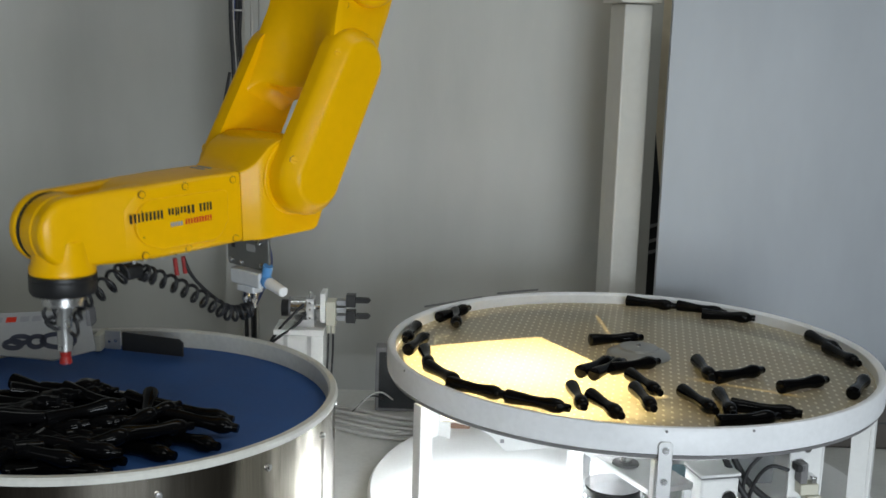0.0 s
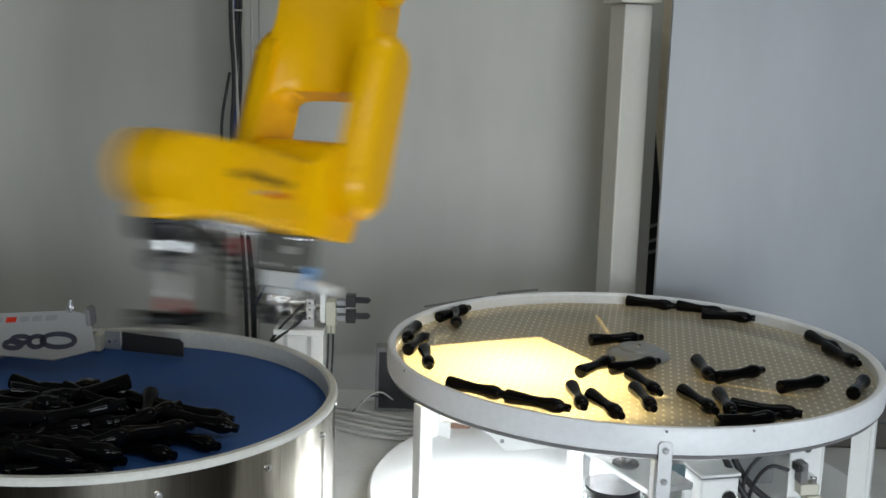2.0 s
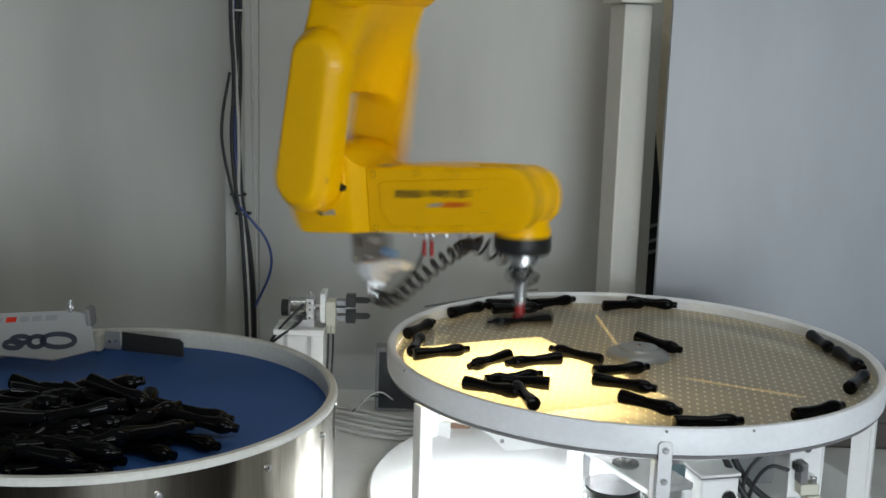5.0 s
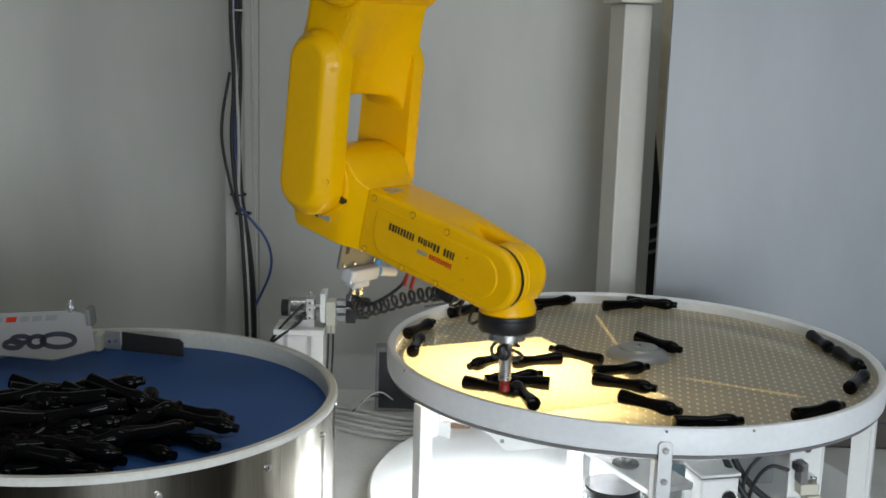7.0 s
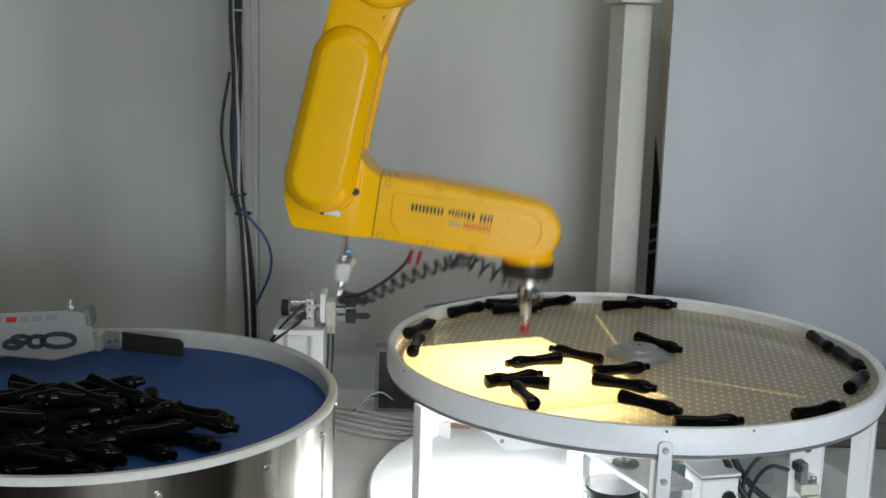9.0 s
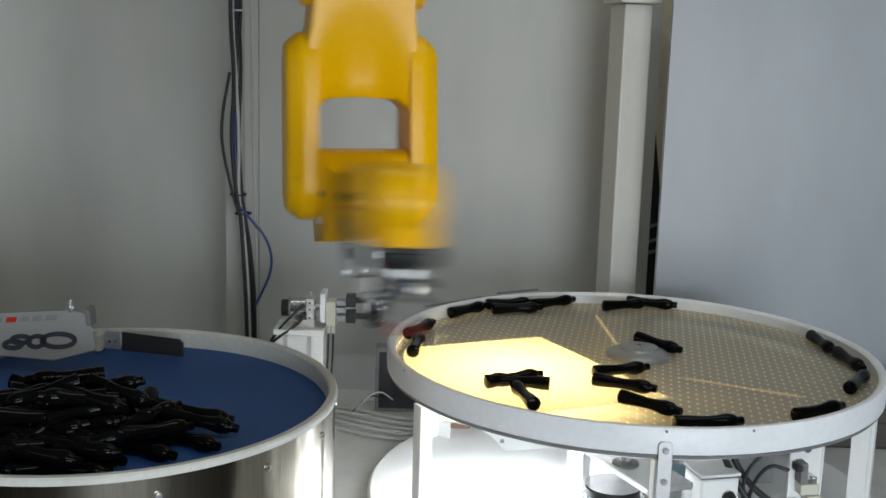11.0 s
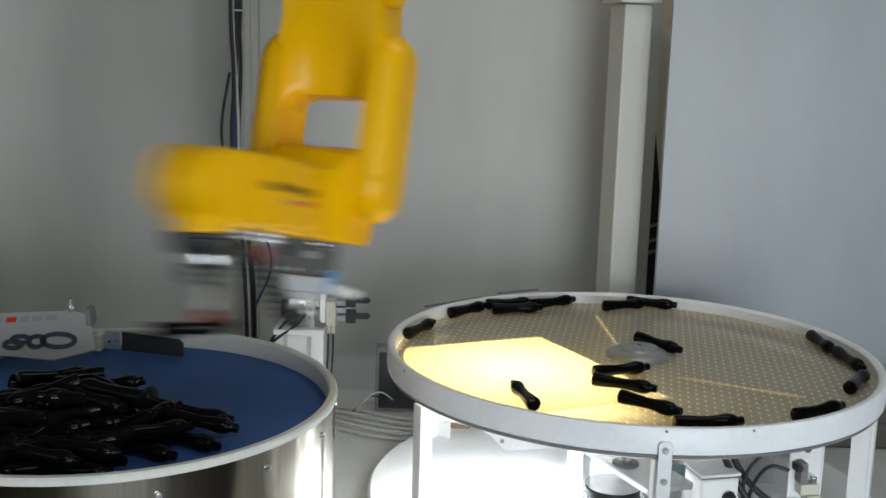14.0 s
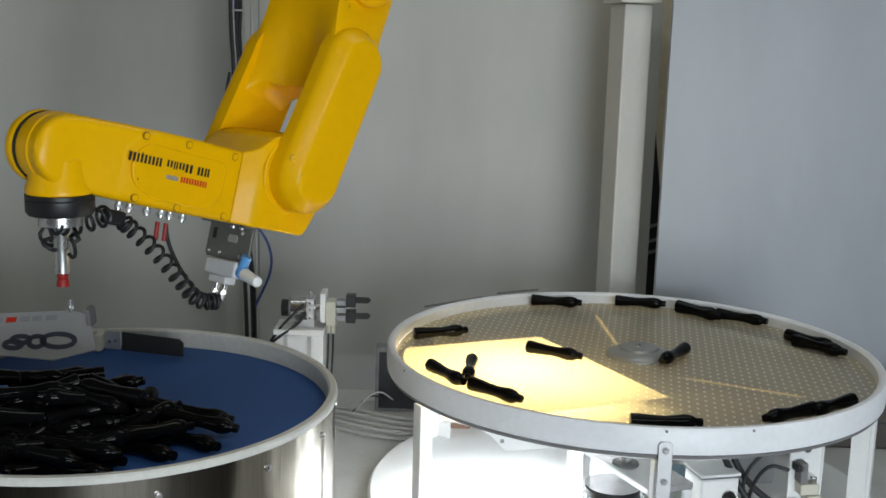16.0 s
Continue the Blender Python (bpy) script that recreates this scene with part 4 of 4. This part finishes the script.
# grips that have slid out at the edge of the heap
for x, y, z, tilt, head in ((-0.322, 1.468, 0.016, 6, -10), (-0.333, 1.492, 0.019, 6, -9), (-0.335, 1.440, 0.0, 0, -27), (-0.375, 1.545, 0.0, 0, -40), (-0.385, 1.400, 0.0, 0, -24), (-0.390, 1.500, 0.024, 8, -20), (-0.372, 1.425, 0.018, 5, 40), (-0.47, 1.540, 0.018, -5, -12), (-0.42, 1.53, 0.0, 0, 25)):
    handle(pose(x, y, MAT_Z + z, x * 900, tilt, head), HEAP, "heap of handles")

# joint angles of the arm (seconds, turn, upper arm lean, forearm rise), one list for each pick
ROUND_1 = [(0, -131.7, 24.2, -3.1), (0.1, -131.3, 24.3, 4.1), (0.2, -117.6, 14.6, 14.9), (0.3, -84.2, -26.1, -0.9), (0.4, -38.8, -40.4, -7.9), (0.5, -28.2, -34.7, -24.5), (0.6, -19.6, -41.8, -17.1), (0.7, -57.4, -31.8, 0.4), (0.8, -95.7, 1.4, 11), (0.9, -130.1, 22.6, 11.1), (1, -131.7, 24, -1.1)]
ROUND_2 = [(1.1, -131.3, 24.3, 2.4), (1.2, -123.5, 22.9, 9.6), (1.3, -81.4, 1.9, 8.2), (1.4, -29.1, 4.5, 5.1), (1.5, -6.7, 1.8, 2.1), (1.6, -2.5, 4.6, -13.7), (1.7, -2.2, 2, -3.7), (1.8, -28.5, 9, 6.5), (1.9, -65.3, 19.4, 10.1), (2, -112.5, 19.3, 14.7), (2.1, -131.3, 24.3, -0.2)]
ROUND_3 = [(2.2, -131.3, 24.3, 0.2), (2.3, -125.8, 22.7, 13.8), (2.4, -86.1, 1.6, 10.7), (2.5, -39.4, 13.8, 7.6), (2.6, -13.8, 9.1, 4.3), (2.7, 2.4, 11.8, -15.2), (2.8, 2.4, 8.9, -4.2), (2.9, -18.8, 13.9, 4.4), (3, -54.9, 15.2, 9.3), (3.1, -111.1, 16.5, 13.7), (3.2, -131.3, 24.3, 2.7)]
ROUND_4 = [(3.3, -131.3, 24.3, -4.3), (3.4, -131.3, 24.3, 12), (3.5, -131.3, 24.3, 14.2), (4, -131.3, 24.3, 14.2), (4.2, -131.3, 24.3, 14.2)]
ROUND_5 = [(4.3, -131.3, 24.3, 14.2), (4.4, -120.7, 27.4, 11.5), (4.5, -84, 3, 9.7), (4.6, -31.4, -12.3, 5), (4.7, 34.1, -31.8, -5.8), (4.8, 35.7, -24.5, -19.1), (4.9, 34.1, -31.8, -5.5), (5, -32.4, -12.3, 5.7), (5.1, -85.5, 4.2, 10.4), (5.2, -125.3, 23.7, 10.8)]
ROUND_6 = [(5.3, -131.3, 24.3, -2.5), (5.4, -131.3, 24.3, 3.6), (5.5, -113.6, 16.6, 14.5), (5.6, -73, 2.3, 8.6), (5.7, -27.8, -15.4, 3.8), (5.85, 21.6, -40.9, -11.1), (5.95, 23.7, -32.7, -23.4), (6.05, 21.6, -40.9, -10.8), (6.15, -26.7, -20.7, 4.5), (6.22, -55.2, -9.6, 7.6), (6.3, -85.4, 4.9, 10.5), (6.4, -124, 23, 10.2)]
ROUND_7 = [(6.5, -131.3, 24.3, -3.1), (6.6, -131.3, 24.3, 3.5), (6.7, -113.9, 15, 15.3), (6.8, -75.4, 18.3, 11.5), (6.9, -41.5, -11.9, 0.2), (7, -38.5, -9.4, -13.3), (7.1, -47, -8.9, 7), (7.2, -82.6, -24.4, 1.8), (7.3, -122.3, 20.5, 14.7)]
ROUND_8 = [(7.4, -131.3, 24.3, -1.9), (7.5, -131.7, 24.6, 2.2), (7.6, -118.5, 19, 12.3), (7.7, -74.3, -23.1, -0.3), (7.8, -31.7, -18.4, 3.1), (7.9, -5.8, -30.3, -10.5), (8, -6.3, -24.5, -18.9), (8.1, -9.3, -27.6, -3.6), (8.2, -35.4, -16.1, 2.9), (8.3, -86.1, 3, 9.8), (8.4, -125.5, 23.1, 10.5)]
ROUND_9 = [(8.5, -131.3, 24.3, -2.5), (8.6, -131.3, 24.3, 3.6), (8.7, -114.7, 16.8, 14.3), (8.8, -71.5, 18.5, 10.1), (8.9, -24.4, -11.3, 4), (9, 0.2, -15.7, -7.6), (9.1, 0, -14.7, -16.1), (9.2, -0.8, -17, 1.9), (9.3, -37.4, -7.7, 4.5), (9.4, -84.9, 3.3, 8.3), (9.5, -124.9, 23.3, 9.7)]
ROUND_10 = [(9.6, -131.3, 24.3, -2.5), (9.7, -131.3, 24.3, 3.6), (9.8, -114.6, 16.6, 14.2), (9.9, -71.9, 5.4, 9.1), (10, -19.7, -9.2, 3.1), (10.1, 10, -0.8, 2.3), (10.2, 11.1, 4.1, -13.8), (10.3, 10, -0.8, 2.6), (10.4, -39.7, -5.2, 6.8), (10.5, -86.4, 3.6, 9.8), (10.6, -125.7, 23.4, 10.5)]
ROUND_11 = [(10.7, -131.3, 24.3, -2.5), (10.8, -131.3, 24.3, 3.6), (10.9, -117.1, 16.7, 15.1), (11, -75.9, 3.5, 10.9), (11.1, -30.1, -17.1, 5), (11.2, -19.4, -19.8, -5.6), (11.3, -23, -17.2, -15.8), (11.4, -33.5, -19.8, 2.1), (11.5, -45.7, -12.5, 4.2), (11.6, -92.3, 10.3, 8.5), (11.7, -127, 23.6, 6.8)]
ROUND_12 = [(11.8, -131.3, 24.3, -1.9), (11.9, -131.3, 24.3, 3.5), (12, -109.9, 18.8, 14.6), (12.1, -73, -18.3, 1.9), (12.2, -31.9, -11.2, 3.8), (12.3, -17.9, -13.5, -6.1), (12.4, -20.7, -10.3, -14.2), (12.5, -22.8, -13.2, 3.6), (12.6, -54.2, -6.3, 8.8), (12.7, -93.4, 8.5, 10.3), (12.8, -126.9, 23.3, 13.7)]
ROUND_13 = [(12.9, -131.3, 24.3, -3.2), (13, -131.3, 24.3, 1.8), (13.1, -117.2, 18.8, 13.1), (13.2, -72.6, -20.1, 2), (13.3, -22.6, -24.5, -0.7), (13.4, 19.8, -41.8, -13.5), (13.5, 31.7, -42, -27.4), (13.6, 31.2, -40.7, -28.9), (13.7, 33.1, -45.2, -12.8), (13.8, -8.6, -30.3, -5), (13.9, -66, -2.6, 8.9), (14, -109.5, 11.7, 13), (14.1, -131.3, 24.3, 3.8)]
ROUND_14 = [(14.2, -131.3, 24.3, -1.9), (14.3, -128, 23.2, 12.6), (14.4, -93, 10, 10.1), (14.5, -43.9, 17.1, 6.8), (14.6, -7.6, 10.6, -2), (14.7, -10.7, 19, -17.3), (14.8, -9, 14.4, -1.5), (14.9, -44.5, 23.2, 9.2), (15, -77.6, -2.8, 10.6), (15.1, -122, 24.6, 15.5)]
ROUND_15 = [(15.2, -131.3, 24.3, -2.5), (15.3, -131.3, 24.3, 3.5), (15.4, -131.3, 24.3, 10.1), (15.5, -131.3, 24.3, 14.2), (16, -130.8, 25.1, 14.6)]
ARM = ROUND_1 + ROUND_2 + ROUND_3 + ROUND_4 + ROUND_5 + ROUND_6 + ROUND_7 + ROUND_8 + ROUND_9 + ROUND_10 + ROUND_11 + ROUND_12 + ROUND_13 + ROUND_14 + ROUND_15
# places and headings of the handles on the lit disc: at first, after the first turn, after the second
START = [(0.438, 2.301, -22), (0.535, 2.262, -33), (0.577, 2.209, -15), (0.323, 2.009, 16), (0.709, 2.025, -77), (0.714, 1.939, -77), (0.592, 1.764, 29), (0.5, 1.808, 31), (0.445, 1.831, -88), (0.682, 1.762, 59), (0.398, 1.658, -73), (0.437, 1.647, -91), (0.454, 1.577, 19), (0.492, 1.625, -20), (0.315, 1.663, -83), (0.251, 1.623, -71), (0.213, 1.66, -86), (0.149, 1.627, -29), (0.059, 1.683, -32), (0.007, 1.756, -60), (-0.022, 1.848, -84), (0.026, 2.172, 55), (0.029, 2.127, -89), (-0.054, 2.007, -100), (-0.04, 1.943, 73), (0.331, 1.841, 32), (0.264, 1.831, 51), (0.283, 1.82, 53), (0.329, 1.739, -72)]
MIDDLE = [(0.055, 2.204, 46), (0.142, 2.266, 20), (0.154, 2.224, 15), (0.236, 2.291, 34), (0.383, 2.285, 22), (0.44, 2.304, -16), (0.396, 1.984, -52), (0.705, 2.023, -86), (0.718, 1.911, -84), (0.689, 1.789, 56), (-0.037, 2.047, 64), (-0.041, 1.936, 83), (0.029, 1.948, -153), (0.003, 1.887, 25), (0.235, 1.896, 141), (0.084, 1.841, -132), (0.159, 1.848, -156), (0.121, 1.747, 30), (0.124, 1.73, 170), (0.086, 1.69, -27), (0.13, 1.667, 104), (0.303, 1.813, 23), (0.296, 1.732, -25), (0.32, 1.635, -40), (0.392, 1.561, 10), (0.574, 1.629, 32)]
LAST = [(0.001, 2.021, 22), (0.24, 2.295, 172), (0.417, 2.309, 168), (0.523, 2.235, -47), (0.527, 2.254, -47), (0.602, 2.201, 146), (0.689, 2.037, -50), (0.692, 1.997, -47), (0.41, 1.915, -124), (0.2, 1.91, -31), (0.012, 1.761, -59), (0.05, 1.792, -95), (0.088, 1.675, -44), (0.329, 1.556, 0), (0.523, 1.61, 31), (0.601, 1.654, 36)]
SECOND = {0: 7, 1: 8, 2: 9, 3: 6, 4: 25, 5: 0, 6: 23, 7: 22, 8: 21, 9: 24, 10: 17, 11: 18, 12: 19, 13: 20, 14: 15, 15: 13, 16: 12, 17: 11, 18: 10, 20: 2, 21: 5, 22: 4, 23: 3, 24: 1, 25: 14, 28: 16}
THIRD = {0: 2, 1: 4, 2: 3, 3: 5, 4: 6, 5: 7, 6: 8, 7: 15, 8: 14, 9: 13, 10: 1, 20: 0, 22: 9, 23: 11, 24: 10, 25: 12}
# which handle is lifted, when it is lifted and when it is let go
PICKS = [(19, 0.52, 1.03), (27, 1.6, 2.13), (26, 2.7, 3.28), (16, 4.8, 5.3), (15, 5.95, 6.5), (12, 7.0, 7.42), (14, 8.0, 8.5), (28, 9.1, 9.6), (25, 10.2, 10.7), (10, 11.3, 11.82), (11, 12.4, 12.9), (17, 13.58, 14.17), (8, 14.7, 15.2)]



def spline(rows, t):
    """Smooth values between timed rows."""
    ts = [r[0] for r in rows]
    i = max(0, min(len(ts) - 2, int(np.searchsorted(ts, t, side="right")) - 1))
    p = [np.array(rows[max(0, min(len(rows) - 1, i + k))], float) for k in (-1, 0, 1, 2)]
    h = p[2][0] - p[1][0]
    u = min(1, max(0, (t - p[1][0]) / h))
    d1 = (p[2] - p[0]) / max(1e-6, p[2][0] - p[0][0]) * h
    d2 = (p[3] - p[1]) / max(1e-6, p[3][0] - p[1][0]) * h
    # no overshoot where the arm rests or turns back
    d1 = np.where((p[2] - p[1]) * (p[1] - p[0]) <= 1e-9, 0, d1)
    d2 = np.where((p[3] - p[2]) * (p[2] - p[1]) <= 1e-9, 0, d2)
    return (2 * u**3 - 3 * u**2 + 1) * p[1] + (u**3 - 2 * u**2 + u) * d1 + (3 * u**2 - 2 * u**3) * p[2] + (u**3 - u**2) * d2


def basis(x, y, z, o):
    m = Matrix.Identity(4)
    for i, v in enumerate((x, y, z, o)):
        m.col[i][:3] = v
    return m


def links(t):
    """Poses of turret, upper arm, forearm and wrist in the robot's space, and the suction point in the world."""
    _, turn, lean, rise = spline(ARM, t)
    turn, lean, rise = radians(turn), radians(lean), radians(rise)
    fwd, up = Vector((math.cos(turn), math.sin(turn), 0)), Vector((0, 0, 1))
    left = up.cross(fwd)
    j2 = fwd * 0.05
    uz = fwd * -math.sin(lean) + up * math.cos(lean)
    j3 = j2 - uz * 0.33
    ux = fwd * math.cos(lean) + up * math.sin(lean)
    fx = fwd * math.cos(rise) + up * math.sin(rise)
    fz = fwd * -math.sin(rise) + up * math.cos(rise)
    j5 = j3 - fz * 0.035 + fx * 0.335
    tip = Vector((RX, RY, J2Z)) + j5 - up * 0.177
    return (basis(fwd, left, up, Vector((0, 0, 0))), basis(ux, left, uz, j3), basis(fx, left, fz, j3), basis(fwd, left, up, j5), tip, math.degrees(turn))


def turn_about(p, q, u, sweep):
    """A handle that rides round the feeder's centre from p to q."""
    a0, a1 = math.atan2(p[1] - FY, p[0] - FX), math.atan2(q[1] - FY, q[0] - FX)
    r0, r1 = math.hypot(p[0] - FX, p[1] - FY), math.hypot(q[0] - FX, q[1] - FY)
    d = (a1 - a0 - radians(sweep) + math.pi) % (2 * math.pi) - math.pi + radians(sweep)
    a, r = a0 + d * u, r0 + (r1 - r0) * u
    y1 = (q[2] - p[2] - math.degrees(d) + 90) % 180 - 90 + math.degrees(d)
    return FX + r * math.cos(a), FY + r * math.sin(a), p[2] + y1 * u


def ease(t, a, b):
    u = min(1, max(0, (t - a) / (b - a)))
    return u * u * (3 - 2 * u)


def disc_place(i, t):
    """Place and heading of handle i while it lies on the lit disc."""
    p = START[i]
    j = SECOND.get(i)
    if j is None or t <= 2.95:
        return p
    q = MIDDLE[j]
    if t < 3.75:
        return turn_about(p, q, ease(t, 2.95, 3.75), -65)
    k = THIRD.get(j)
    if k is None or t <= 15.0:
        return q
    return turn_about(q, LAST[k], ease(t, 15.0, 15.6), -65)


def motions():
    frames = [k / 30 for k in range(481)]
    poses_ = [(t, links(t)) for t in frames]
    walk(turret, [(t, p[0]) for t, p in poses_])
    walk(upper, [(t, p[1]) for t, p in poses_])
    walk(fore, [(t, p[2]) for t, p in poses_])
    walk(wrist, [(t, p[3]) for t, p in poses_])
    walk(grip, [(t, p[3]) for t, p in poses_])
    walk(disc, [(t, pose(0, 0, -0.022, 0, 0, -180 * ease(t, 2.95, 3.75) - 180 * ease(t, 15.0, 15.6))) for t in (0, 2.95, 3.1, 3.2, 3.3, 3.4, 3.5, 3.6, 3.75, 15.0, 15.15, 15.3, 15.45, 15.6, 16.0)])
    taken = {i: (a, b, k) for k, (i, a, b) in enumerate(PICKS)}
    rnd = random.Random(5)
    drops = [(-0.50 + rnd.uniform(-0.055, 0.075), 1.455 + rnd.uniform(-0.045, 0.05), rnd.uniform(-12, 12), rnd.uniform(-30, 40)) for _ in PICKS]
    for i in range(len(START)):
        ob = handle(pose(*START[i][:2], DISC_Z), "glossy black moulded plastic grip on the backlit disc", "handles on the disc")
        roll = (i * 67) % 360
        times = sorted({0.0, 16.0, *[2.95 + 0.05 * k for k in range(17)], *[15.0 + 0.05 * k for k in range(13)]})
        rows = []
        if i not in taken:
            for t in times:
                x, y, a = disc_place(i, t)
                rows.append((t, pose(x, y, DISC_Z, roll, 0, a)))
        else:
            a, b, k = taken[i]
            for t in [t for t in times if t < a - 0.02]:
                x, y, h = disc_place(i, t)
                rows.append((t, pose(x, y, DISC_Z, roll, 0, h)))
            x, y, h = disc_place(i, a)
            rows.append((a, pose(x, y, DISC_Z, roll, 0, h)))
            n = int(round((b - a) * 30))
            dx, dy, tilt, head = drops[k]
            turn = (head - h + 90) % 180 - 90
            for s in range(1, n + 1):
                t = a + (b - a) * s / n
                tip = links(t)[4]
                u = min(1, s / 3)
                px, py, pz = x + (tip.x - x) * u, y + (tip.y - y) * u, max(DISC_Z, tip.z - 0.0105)
                rows.append((t, pose(px, py, pz, roll, 0, h + turn * ease(t, a, b))))
            z = MAT_Z + 0.050 + 0.0016 * k
            rows.append((b + 0.10, pose(dx, dy, z, roll, tilt, h + turn)))
            rows.append((16.0, pose(dx, dy, z, roll, tilt, h + turn)))
        walk(ob, rows)


motions()
